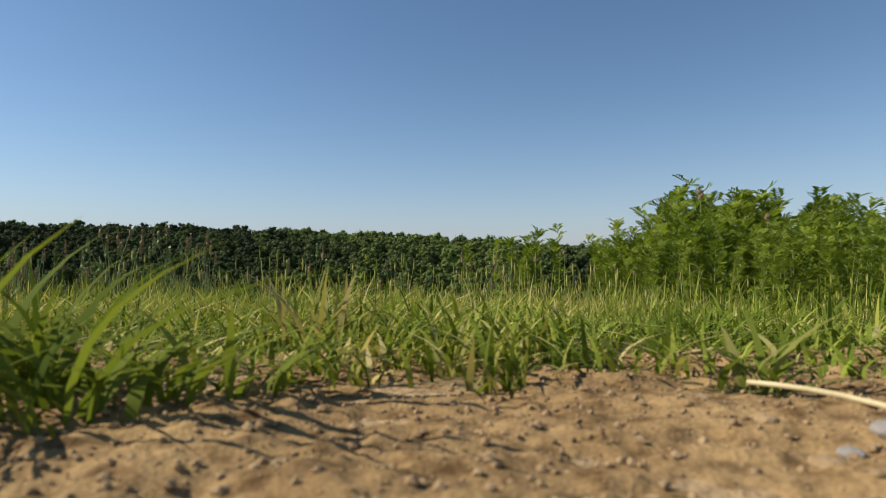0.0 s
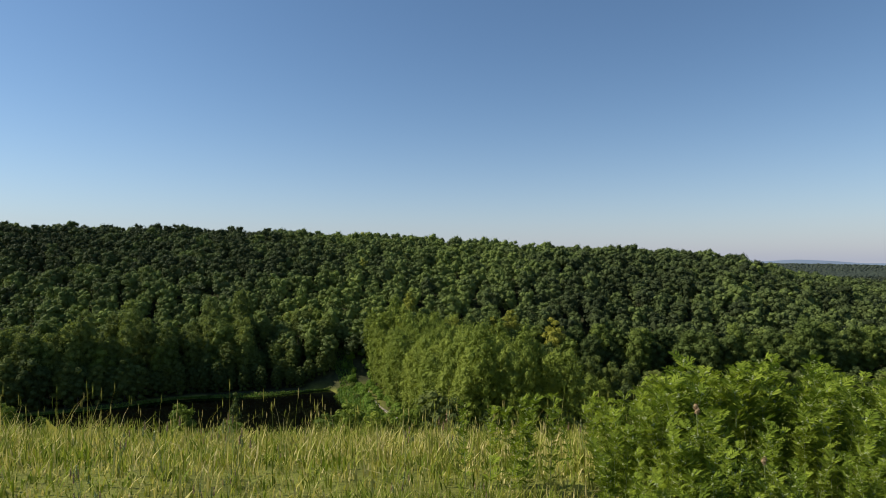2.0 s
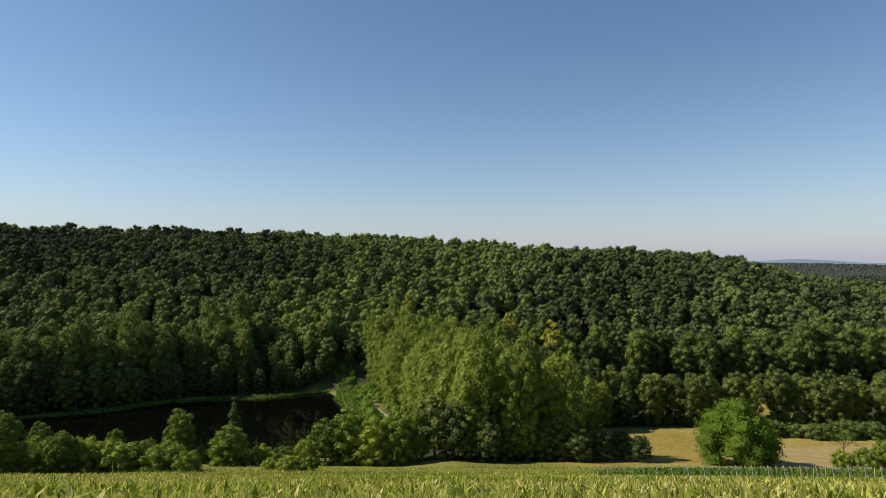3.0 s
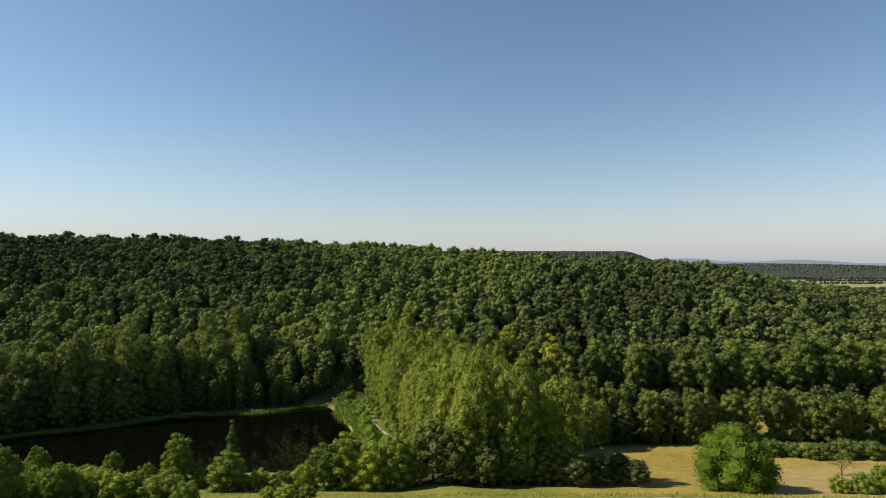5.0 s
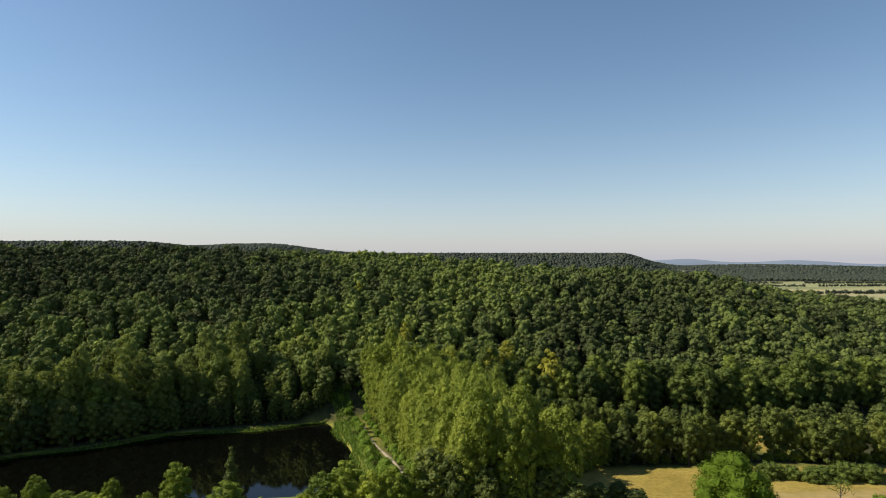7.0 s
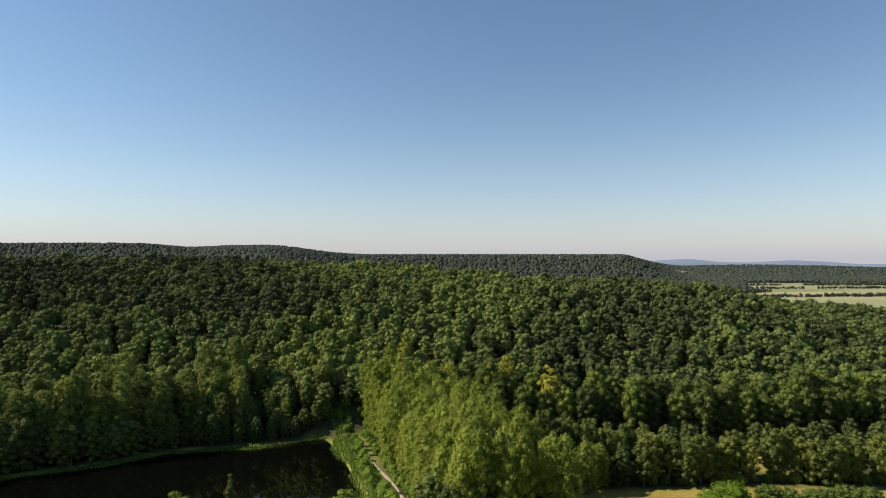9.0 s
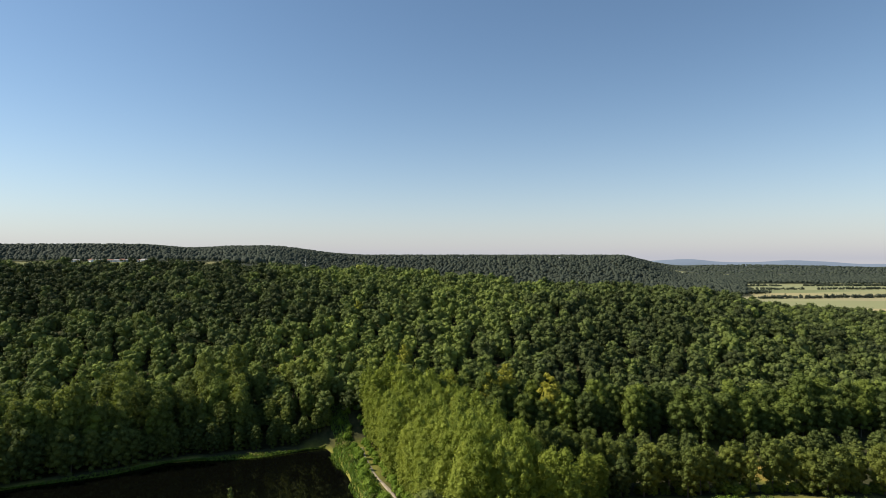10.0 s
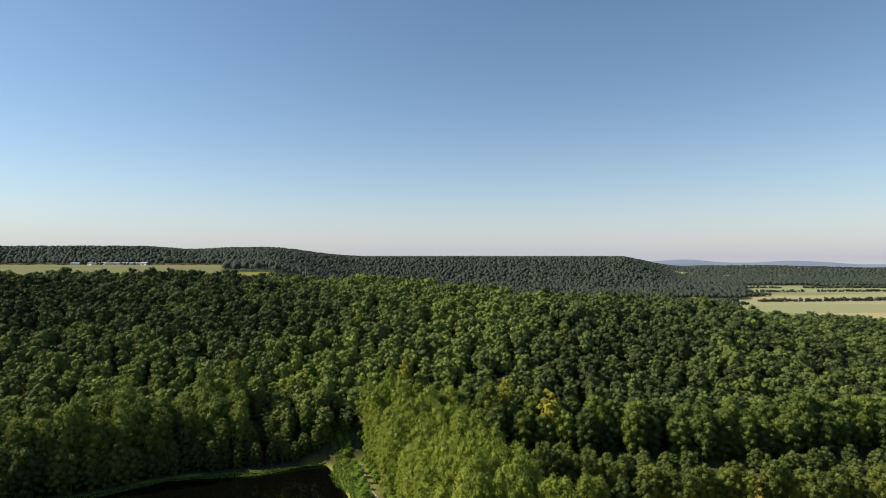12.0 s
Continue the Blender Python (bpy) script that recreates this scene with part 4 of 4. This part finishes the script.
def soil_material():
    m, nodes, links, bsdf = material("dry_soil", 0.95)
    bsdf.inputs["Specular IOR Level"].default_value = 0.1
    a, b, c = noise_tex(nodes, links, 14, 4), noise_tex(nodes, links, 90, 5), noise_tex(nodes, links, 520, 3)
    r1 = ramp(nodes, [(0.3, (0.22, 0.138, 0.06)), (0.7, (0.385, 0.258, 0.118))])
    r2 = ramp(nodes, [(0.33, (0.45, 0.40, 0.36)), (0.5, (1, 1, 1)), (0.75, (1.2, 1.18, 1.12))])
    r3 = ramp(nodes, [(0.3, (0.72, 0.7, 0.68)), (0.7, (1.12, 1.12, 1.1))])
    for n_, r_ in ((a, r1), (b, r2), (c, r3)):
        links.new(n_.outputs[0], r_.inputs[0])
    col = mix(nodes, links, 1.0, mix(nodes, links, 1.0, r1.outputs[0], r2.outputs[0], "MULTIPLY"), r3.outputs[0], "MULTIPLY")
    links.new(col, bsdf.inputs["Base Color"])
    bump(nodes, links, bsdf, c.outputs[0], 0.6, 0.0015)
    return m


tagged(new("earth_patch", mesh_from("earth_patch", [(np.stack([sx, sy, sz], -1).reshape(-1, 3), sf)], soil_material(), flat=False)), "bare crumbly light brown earth with small clods", "ground", kind="structure")


def soil_z(x, y):
    return float(land(np.array([x]), np.array([y]))[0] + 0.002 + soil_height(np.array([x]), np.array([y]))[0])


# crumbs and clods on the earth
n = 5200
cx_, cy_ = rng.uniform(-0.33, 0.33, n), rng.uniform(0.1, 0.42, n)
cr = 0.0006 + 0.0015 * rng.random(n) ** 4
pieces = []
for k in range(n):
    v = ICO_V * cr[k] * rng.uniform(0.65, 1.3, (12, 1)) * (1, 1, 0.75)
    pieces.append((v + (cx_[k], cy_[k], soil_z(cx_[k], cy_[k]) + cr[k] * 0.35), ICO_F))
tagged(new("soil_crumbs", mesh_from("soil_crumbs", pieces, M_CLOD)), "loose brown soil crumbs scattered on the earth", "soil", kind="stuff")
for k, (x, y, r) in enumerate(((0.138, 0.186, 0.007), (0.107, 0.17, 0.005), (0.118, 0.176, 0.004), (0.108, 0.205, 0.004))):
    bm = bmesh.new()
    bmesh.ops.create_icosphere(bm, subdivisions=2, radius=r)
    for vv in bm.verts:
        vv.co *= 1 + 0.22 * noise.noise(vv.co / r * 0.9 + Vector((k * 3, 0, 0)))
        vv.co.z *= 0.5
    me = bpy.data.meshes.new("pebble")
    bm.to_mesh(me)
    bm.free()
    me.materials.append(M_STONE if k % 2 == 0 else M_CLOD)
    tagged(new("pebble", me), "small %s pebble lying on the bare earth" % ("pale grey" if k % 2 == 0 else "brown earthy"), "pebble", "pebbles").location = (x, y, soil_z(x, y) + r * 0.25)

# dry stalk lying at the grass edge
pts = [(0.131 + 0.05 * g, 0.2635 - 0.092 * g, 0.0065 + 0.002 * math.sin(g * 5)) for g in np.linspace(0, 1, 9)]
tagged(new("dry_stalk", mesh_from("dry_stalk", [tube(pts, [0.0013] * 8 + [0.0006], 6)], M_STRAW, flat=False)), "pale dry straw stalk lying on the earth", "straw")

# ---- grass ----
def grass_height(x, y):
    d = np.hypot(x, y)
    h = np.interp(d, [0.25, 0.4, 1.0, 2.0, 2.5, 4.0, 5.0, 8.0, 14.0], [0.022, 0.03, 0.05, 0.08, 0.085, 0.105, 0.13, 0.2, 0.3])
    h = h * (1 - 0.3 * smooth(0.1, 0.8, x / np.maximum(y, 0.1) * 2) * smooth(4.5, 3.0, d))
    clump = 0.62 * value_noise(x, y, 0.13, 7) + 0.8 * value_noise(x, y, 0.45, 8) + 0.4 * value_noise(x, y, 1.6, 9)
    return h * np.clip(0.98 + 1.15 * clump, 0.4, 1.7)


def dirt_edge(x):
    return 0.285 + 0.02 * np.sin(x * 17) + 0.012 * np.sin(x * 41 + 1) - 0.05 * smooth(-0.06, -0.2, x)


def grass_field(rng, n, d0, d1, width, seg, tone, lean):
    d = np.sqrt(rng.uniform(d0 * d0, d1 * d1, n))
    a = rng.uniform(-0.78, 0.78, n)
    x, y = d * np.sin(a), d * np.cos(a)
    keep = (y > dirt_edge(x) + rng.exponential(0.012, n)) & (rng.random(n) < np.clip(0.6 + 1.9 * value_noise(x + 3, y, 0.12, 5) + 0.7 * value_noise(x, y, 0.6, 6), np.interp(d, [0.8, 2.5], [0.12, 0.45]), 1))
    x, y = x[keep], y[keep]
    h = grass_height(x, y) * (0.35 + 1.25 * rng.random(len(x)) ** 2.2)
    t = np.clip(rng.normal(tone, 0.22, len(x)) + 0.75 * value_noise(x, y, 0.22, 11) + 0.35 * value_noise(x, y, 1.5, 12), 0, 1)
    t = np.where(rng.random(len(x)) < 0.08, rng.uniform(0.8, 1.0, len(x)), t)
    return blades(rng, x, y, land(x, y), h, width * rng.uniform(0.6, 1.4, len(x)), lean, tint=t, segs=seg)


def grass_around(rng, n):
    """The same meadow beside and behind the bare strip."""
    d = 0.35 + 12.5 * rng.random(n) ** 1.25
    a = rng.uniform(0.78, 2 * math.pi - 0.78, n)
    x, y = d * np.sin(a), d * np.cos(a)
    bare = (np.abs(x + 0.4 * value_noise(x, y, 0.8, 3)) < 5) & (y > -3 + 0.5 * value_noise(x, y, 0.9, 4)) & (y < dirt_edge(x))
    x, y = x[~bare], y[~bare]
    h = np.clip(grass_height(x, y), 0.05, 0.3) * (0.4 + 1.4 * rng.random(len(x)) ** 1.8)
    t = np.clip(rng.normal(0.42, 0.22, len(x)) + 0.35 * value_noise(x, y, 1.5, 12), 0, 1)
    return blades(rng, x, y, land(x, y), h, 0.035 * rng.uniform(0.6, 1.4, len(x)), 0.5, tint=t, segs=1)


sets = [grass_field(rng, 26000, 0.27, 1.3, 0.0029, 4, 0.42, 0.9), grass_field(rng, 80000, 1.1, 4.2, 0.0056, 2, 0.3, 0.55), grass_field(rng, 74000, 4.0, 13, 0.015, 2, 0.56, 0.4)]
sets.append(grass_around(rng, 70000))
tagged(new("meadow_grass", mesh_from("meadow_grass", [(v, f) for v, f, t in sets], M_GRASS, np.concatenate([t for v, f, t in sets]))), "uneven green meadow grass with some dry blades", "grass", kind="stuff")
n = 30000
d = np.sqrt(rng.uniform(12 ** 2, 116 ** 2, n))
a = rng.uniform(-0.75, 0.75, n)
x, y = d * np.sin(a), d * np.cos(a)
v, f, t = blades(rng, x, y, land(x, y), rng.uniform(0.25, 0.6, n), rng.uniform(0.08, 0.2, n), 0.5, tint=np.clip(rng.normal(0.5, 0.2, n) + 0.2 * waves(x, y, 9), 0, 1), segs=2)
n = 16000
y2 = rng.uniform(104, 128, n)
x2 = rng.uniform(-0.8, 0.8, n) * y2
ok = np.abs(y2 - (121 - 0.05 * x2)) > 2.6
x2, y2 = x2[ok], y2[ok]
n = len(x2)
v2, f2, t2 = blades(rng, x2, y2, land(x2, y2), rng.uniform(0.25, 0.7, n), rng.uniform(0.15, 0.35, n), 0.5, tint=np.clip(rng.normal(0.3, 0.2, n) + 0.5 * value_noise(x2, y2, 9, 3), 0, 1), segs=1)
v, f, t = np.concatenate([v, v2]), np.concatenate([f, f2 + len(v)]), np.concatenate([t, t2])
tagged(new("slope_grass", mesh_from("slope_grass", [(v, f)], M_GRASS, t)), "long yellowish green grass on the steep slope", "grass", kind="stuff")

# thin flowering grass stems
n = 2600
near = rng.random(n) < 0.4
d = np.where(near, np.sqrt(rng.uniform(0.8 ** 2, 3.2 ** 2, n)), np.sqrt(rng.uniform(0.5 ** 2, 11 ** 2, n)))
a = rng.uniform(-0.75, 0.75, n)
x, y = d * np.sin(a), d * np.cos(a)
hh = grass_height(x, y) * (1.2 + 2.2 * rng.random(n) ** 2.5) 
hh = np.minimum(hh, np.maximum(0.02, 0.055 + d * rng.uniform(-0.06, 0.022, n) - land(x, y)) + 0.5 * smooth(4.5, 6, d))
v, f, t = blades(rng, x, y, land(x, y), hh, 0.0011 + 0.0006 * d, 0.2, tint=rng.uniform(0.6, 1.0, n), segs=3)
tips = v.reshape(n, 8, 3)[:, 6:8].mean(1)
ears = []
for k in range(n):
    s = 0.0012 + 0.0006 * d[k]
    L = hh[k] * 0.11
    ears.append((np.array([(0, 0, -L), (s, 0, 0), (0, s, 0), (-s, 0, 0), (0, -s, 0), (0, 0, L)]) + tips[k], np.array([(0, 1, 2), (0, 2, 3), (0, 3, 4), (0, 4, 1), (5, 2, 1), (5, 3, 2), (5, 4, 3), (5, 1, 4)])[:, ::-1]))
ev = np.concatenate([e[0] for e in ears])
ef = np.concatenate([e[1] + 6 * k for k, e in enumerate(ears)])
tagged(new("grass_stems", mesh_from("grass_stems", [(v, f), (ev, ef)], M_GRASS, np.concatenate([t, np.repeat(rng.uniform(0.35, 0.9, n), 6)]))), "thin pale flowering grass stems with small ears", "grass", kind="stuff")


# broad green blades and long stems standing out of the turf near the bare strip
n = 900
d = np.sqrt(rng.uniform(0.42 ** 2, 1.6 ** 2, n))
a = rng.uniform(-0.72, 0.72, n)
x, y = d * np.sin(a), d * np.cos(a)
x, y = x + 0.05 * np.sin(y * 31), y + 0.04 * np.sin(x * 37)
v, f, t = blades(rng, x, y, land(x, y), d * rng.uniform(0.03, 0.085, n), 0.0032 * rng.uniform(0.6, 1.5, n), 0.5, tint=np.clip(rng.normal(0.12, 0.15, n), 0, 1), segs=4)
n = 420
d2 = rng.uniform(0.8, 2.8, n)
right = rng.random(n) < 0.55
u2 = np.where(right, rng.uniform(0.1, 0.7, n), rng.uniform(-0.72, 0.1, n))
x, y = d2 * u2, d2
hh = 0.06 + d2 * np.where(right, rng.uniform(-0.09, 0.03, n) * np.interp(u2, [0.1, 0.4], [0.6, 1]), rng.uniform(-0.10, -0.01, n)) - land(x, y)
hh = np.clip(hh, 0.03, 0.3)
v2, f2, t2 = blades(rng, x, y, land(x, y), hh, 0.0016 + 0.0006 * d2, 0.25, tint=rng.uniform(0.2, 0.8, n), segs=4)
tagged(new("tall_grass", mesh_from("tall_grass", [(v, f), (v2, f2)], M_GRASS, np.concatenate([t, t2]))), "broad green grass blades and long thin stems", "grass", kind="stuff")


# tufts at the edge of the bare earth
def tuft(x, y, n, h, w, lean, label, tone=0.15, spread=0.012, toward=None):
    t = None if toward is None else rng.normal(toward, 0.7, n)
    bx, by = rng.normal(0, spread, n), rng.normal(0, spread, n)
    v, f, tn = blades(rng, bx, by, np.zeros(n), h * rng.uniform(0.5, 1.25, n), w * rng.uniform(0.6, 1.4, n), lean, t, np.clip(rng.normal(tone, 0.2, n), 0, 1), 5)
    ob = tagged(new("grass_tuft"), label, "grass tuft", "tufts by the bare earth")
    ob.location = (x, y, soil_z(x, y) - 0.002)
    for k in range(n):
        part("blade", mesh_from("blade", [(v[12 * k:12 * k + 12], f[:5])], M_TURF, tn[12 * k:12 * k + 12], flat=False), ob)



tuft(-0.150, 0.208, 30, 0.078, 0.0043, 1.5, "dark green sprawling grass tuft on bare earth", 0.22, 0.014)
tuft(-0.125, 0.24, 30, 0.05, 0.004, 1.6, "dark green sprawling grass tuft on bare earth", 0.3, 0.016)
tuft(-0.19, 0.26, 34, 0.075, 0.0042, 1.0, "dark green sprawling grass tuft on bare earth", 0.1, 0.018)
tuft(-0.078, 0.245, 7, 0.06, 0.0045, 1.1, "few broad blades growing from the earth", 0.2, 0.006, 0.4)
tuft(0.020, 0.275, 24, 0.034, 0.0028, 0.7, "small withered grass tuft at the earth's edge", 0.45, 0.008)
tuft(0.140, 0.275, 24, 0.05, 0.0036, 1.1, "small withered grass tuft at the earth's edge", 0.35, 0.008)
tuft(-0.10, 0.45, 34, 0.06, 0.0035, 0.6, "reddish brown dry grass clump in the turf", 0.85, 0.015)

# taller clumps of flowering grass
clumps = []
for q in range(4):
    ob = tagged(new("grass_clump"), "tall loose clump of flowering grass in the meadow", "grass clump", "grass clumps")
    nb = 26
    bx, by = rng.normal(0, 0.03, nb), rng.normal(0, 0.03, nb)
    hb = 0.22 * rng.uniform(0.45, 1.0, nb)
    v, f, t = blades(rng, bx, by, np.zeros(nb), hb, 0.006 * rng.uniform(0.6, 1.3, nb), 0.45, None, np.clip(rng.normal(0.35, 0.2, nb), 0, 1), 4)
    part("leaf_base", mesh_from("leaf_base", [(v, f)], M_GRASS, t), ob)["kind"] = "stuff"
    for k in range(6):
        ang, lean = rng.uniform(0, 6.28), rng.uniform(0.03, 0.12)
        top = 0.3 * rng.uniform(0.75, 1.15)
        pts = [(lean * g * g * math.cos(ang), lean * g * g * math.sin(ang), top * g) for g in (0, 0.4, 0.75, 1.0)]
        part("stem", mesh_from("stem", [tube(pts, [0.0016, 0.0013, 0.001, 0.0007], 4)], M_STEM, flat=False), ob)
        ex, ey, ez = pts[-1]
        ear = [(ex, ey, ez - 0.02 + 0.011 * m, 0.0042 * (1 - 0.12 * m), 1.5) for m in range(5)]
        part("ear", mesh_from("ear", foliage(rng, ear, 46, 0.0055, 1.4, -0.9, 0.7), M_SEED if k % 2 else M_STEM), ob)
    clumps.append(ob)
cr_ = random.Random(31)
for k in range(64):
    if k < 26:
        y = cr_.uniform(1.5, 3.2)
        x = cr_.uniform(-0.85, -0.35) * y
    else:
        y = cr_.uniform(1.1, 6.0)
        x = cr_.uniform(-0.7, 0.35) * y
    m = pose(x, y, ground_z(x, y) - 0.005, 0, 0, cr_.uniform(0, 360)) @ Matrix.Scale(float(grass_height(np.array([x]), np.array([y]))[0]) / 0.13 * cr_.uniform(0.75, 1.25), 4)
    if k < 4:
        clumps[k].matrix_basis = m
    else:
        copy_thing(clumps[cr_.randrange(4)], Matrix.Identity(4)).matrix_basis = m

# cut dry blades lying in the turf
n = 420
x, y = rng.uniform(-0.6, 0.6, n), rng.uniform(0.28, 1.3, n)
v, f, t = blades(rng, x, y, land(x, y) + 0.006, rng.uniform(0.006, 0.02, n), rng.uniform(0.002, 0.0045, n), 4.5, tint=rng.uniform(0.75, 1, n), segs=4)
tagged(new("dry_litter", mesh_from("dry_litter", [(v, f)], M_GRASS, t)), "pale dry grass litter lying in the turf", "grass", kind="stuff")


# ---- tall weeds ----
OCTA_V = np.array([(0, 0, -1), (1, 0, 0), (0, 1, 0), (-1, 0, 0), (0, -1, 0), (0, 0, 1.0)])
OCTA_F = np.array([(0, 2, 1), (0, 3, 2), (0, 4, 3), (0, 1, 4), (5, 1, 2), (5, 2, 3), (5, 3, 4), (5, 4, 1)])


def weed(rng, h):
    """One tall feathery weed: branching stem, pinnate leaves, tight bud clusters."""
    stems, leaf_v, leaf_f, buds, base = [], [], [], [], 0

    def pinnate(p, out, length, droop):
        nonlocal base
        out = out / np.linalg.norm(out)
        side = np.cross(out, (0, 0, 1.0))
        side /= np.linalg.norm(side) + 1e-9
        up = np.cross(side, out)
        m = 5
        for k in range(m):
            g = (k + 0.6) / m
            c = p + out * length * g - np.array((0, 0, 1.0)) * droop * length * g * g
            ll = length * 0.6 * math.sin(math.pi * (0.18 + 0.72 * g)) * rng.uniform(0.8, 1.15)
            for s in (-1, 1):
                d = side * s * 0.85 + out * 0.6 + up * rng.uniform(-0.1, 0.35)
                t_ = c + d * ll
                w_ = out * ll * 0.22
                mid = c + d * ll * 0.5 + up * ll * 0.06
                leaf_v.extend([c, mid + w_, t_, mid - w_])
                leaf_f.append((base, base + 1, base + 2, base + 3))
                base += 4
        e = p + out * length - np.array((0, 0, 1.0)) * droop * length
        w_ = side * length * 0.025
        leaf_v.extend([p - w_, p + w_, e + w_ * 0.4, e - w_ * 0.4])
        leaf_f.append((base, base + 1, base + 2, base + 3))
        base += 4

    lean = rng.normal(0, 0.07, 2) * h
    axis = lambda g: np.array((lean[0] * g * g, lean[1] * g * g, h * g))
    stems.append(tube([axis(g) for g in (0, 0.25, 0.5, 0.75, 1)], [0.0045, 0.004, 0.0034, 0.0026, 0.0012], 5))
    k = 0
    for g in np.arange(0.14, 1.0, 0.05):
        t = k * 2.4 + rng.uniform(-0.4, 0.4)
        o = np.array((math.cos(t), math.sin(t), 0.55 + 0.5 * g))
        pinnate(axis(g), o, h * rng.uniform(0.12, 0.19) * (1.1 - 0.7 * g * g), 0.35 * (1 - g))
        k += 1
        if g > 0.55 and k % 2 == 0:
            q = axis(g)
            tip = q + np.array((math.cos(t + 1) * 0.35, math.sin(t + 1) * 0.35, 0.9)) * h * rng.uniform(0.12, 0.2)
            stems.append(tube([q, (q + tip) / 2 + np.array((math.cos(t + 1), math.sin(t + 1), 0)) * 0.01, tip], [0.0022, 0.0018, 0.001], 4))
            for s in range(3):
                t2 = t + s * 2.1
                pinnate(q + (tip - q) * (0.4 + 0.25 * s), np.array((math.cos(t2), math.sin(t2), 0.8)), h * 0.13, 0.1)
            buds.append(tip)
    buds.append(axis(1.0))
    bud_pieces = []
    for b in buds:
        for s in range(5):
            r = rng.uniform(0.006, 0.011)
            bud_pieces.append((OCTA_V * r * (1, 1, 0.8) + b + rng.normal(0, 0.008, 3), OCTA_F))
    return stems, (np.array(leaf_v), np.array(leaf_f)), bud_pieces


weeds = []
for k in range(5):
    st, lf, bd = weed(rng, 0.85)
    ob = tagged(new("tall_weed"), "tall feathery bright green weed with bud clusters", "weed", "tall weeds")
    part("stem", mesh_from("stem", st, M_STEM, flat=False), ob)
    part("leaves", mesh_from("leaves", [lf], M_WEED), ob)
    part("flower_head", mesh_from("flower_head", bd, M_STEM), ob, "tight yellowish green flower buds")["kind"] = "stuff"
    weeds.append(ob)
wr = random.Random(17)
spots = [(1.62, 4.25, 0.98), (1.70, 4.35, 0.95), (2.45, 4.2, 0.95), (2.62, 4.2, 0.9), (2.05, 4.3, 0.92), (2.25, 4.3, 0.9), (2.75, 4.4, 0.95), (1.45, 4.3, 0.78), (3.1, 4.25, 0.85),
         (0.52, 4.4, 0.72), (0.30, 4.3, 0.62), (0.14, 4.5, 0.6), (0.75, 4.3, 0.68), (0.42, 4.1, 0.55), (0.62, 4.6, 0.7)]
while len(spots) < 310:
    y = 1.85 + 3.7 * wr.random()
    u = wr.uniform(0.05, 0.8)
    x = u * y
    if u < 0.26:
        if y > 4.1 and wr.random() < 0.05 + 1.6 * max(0, u - 0.08):
            spots.append((x, y, 0.74 * wr.uniform(0.6, 1.03)))
        continue
    top = np.interp(u * 4.2, [1.02, 1.36, 1.6, 2.6, 3.2, 4.6], [0.62, 0.74, 0.93, 0.89, 0.76, 0.68]) * np.interp(y, [1.85, 2.4, 3.0, 3.6, 4.1, 4.5, 5.5], [0.36, 0.47, 0.64, 0.86, 1.05, 1.0, 0.9])
    if y > 1.9 + 2.5 * max(0, 0.5 - u):
        spots.append((x, y, top * wr.uniform(0.72, 1.03)))
for k, (x, y, s) in enumerate(spots):
    m = pose(x, y, ground_z(x, y) - 0.01, wr.uniform(-11, 11), wr.uniform(-11, 11), wr.uniform(0, 360)) @ Matrix.Scale(s * 1.06, 4)
    if k < len(weeds):
        weeds[k].matrix_basis = m
    else:
        copy_thing(weeds[wr.randrange(5)], Matrix.Identity(4)).matrix_basis = m


# ---- seed heads on thin stalks ----
def seed_stalk(x, y, h, lean, label, first=[]):
    m = pose(x, y, ground_z(x, y), lean * 0.4, lean, wr.uniform(0, 360)) @ Matrix.Scale(h / 0.5, 4)
    if not first:
        ob = tagged(new("seed_stalk"), label, "seed head", "seed heads in the grass")
        part("stalk", mesh_from("stalk", [tube([(0, 0, 0), (0.012, 0, 0.2), (0.01, 0, 0.48)], [0.0024, 0.002, 0.0016], 5)], M_STEM, flat=False), ob)
        lob = [(0.01 + 0.004 * math.cos(q), 0.004 * math.sin(q), 0.475 + 0.004 * q, 0.008, 1.3) for q in range(6)]
        part("head", mesh_from("head", foliage(rng, lob, 60, 0.005, 1.3, -0.9, 0.9), M_SEED), ob, "dry brown seed head")
        ob.matrix_basis = m
        first.append(ob)
    else:
        copy_thing(first[0], Matrix.Identity(4)).matrix_basis = m


for x, y, z in ((1.47, 3.45, 0.47), (1.62, 3.0, 0.30), (0.42, 2.2, 0.10), (0.29, 2.0, 0.07), (0.5, 1.8, 0.05), (0.37, 1.8, -0.0), (1.0, 2.4, 0.04), (0.7, 2.3, 0.02), (1.3, 2.3, 0.03), (0.36, 1.6, 0.0), (0.55, 2.0, -0.04), (0.3, 2.4, -0.05), (0.9, 1.9, -0.04), (1.5, 2.4, 0.06)):
    seed_stalk(x, y, z - ground_z(x, y), wr.uniform(-5, 5), "brown dry seed head on a thin green stalk")
for k in range(14):
    x, y = wr.uniform(-1.6, 0.2), wr.uniform(1.6, 3.0)
    seed_stalk(x, y, wr.uniform(0.08, 0.17), wr.uniform(-8, 8), "brown dry seed head on a thin green stalk")
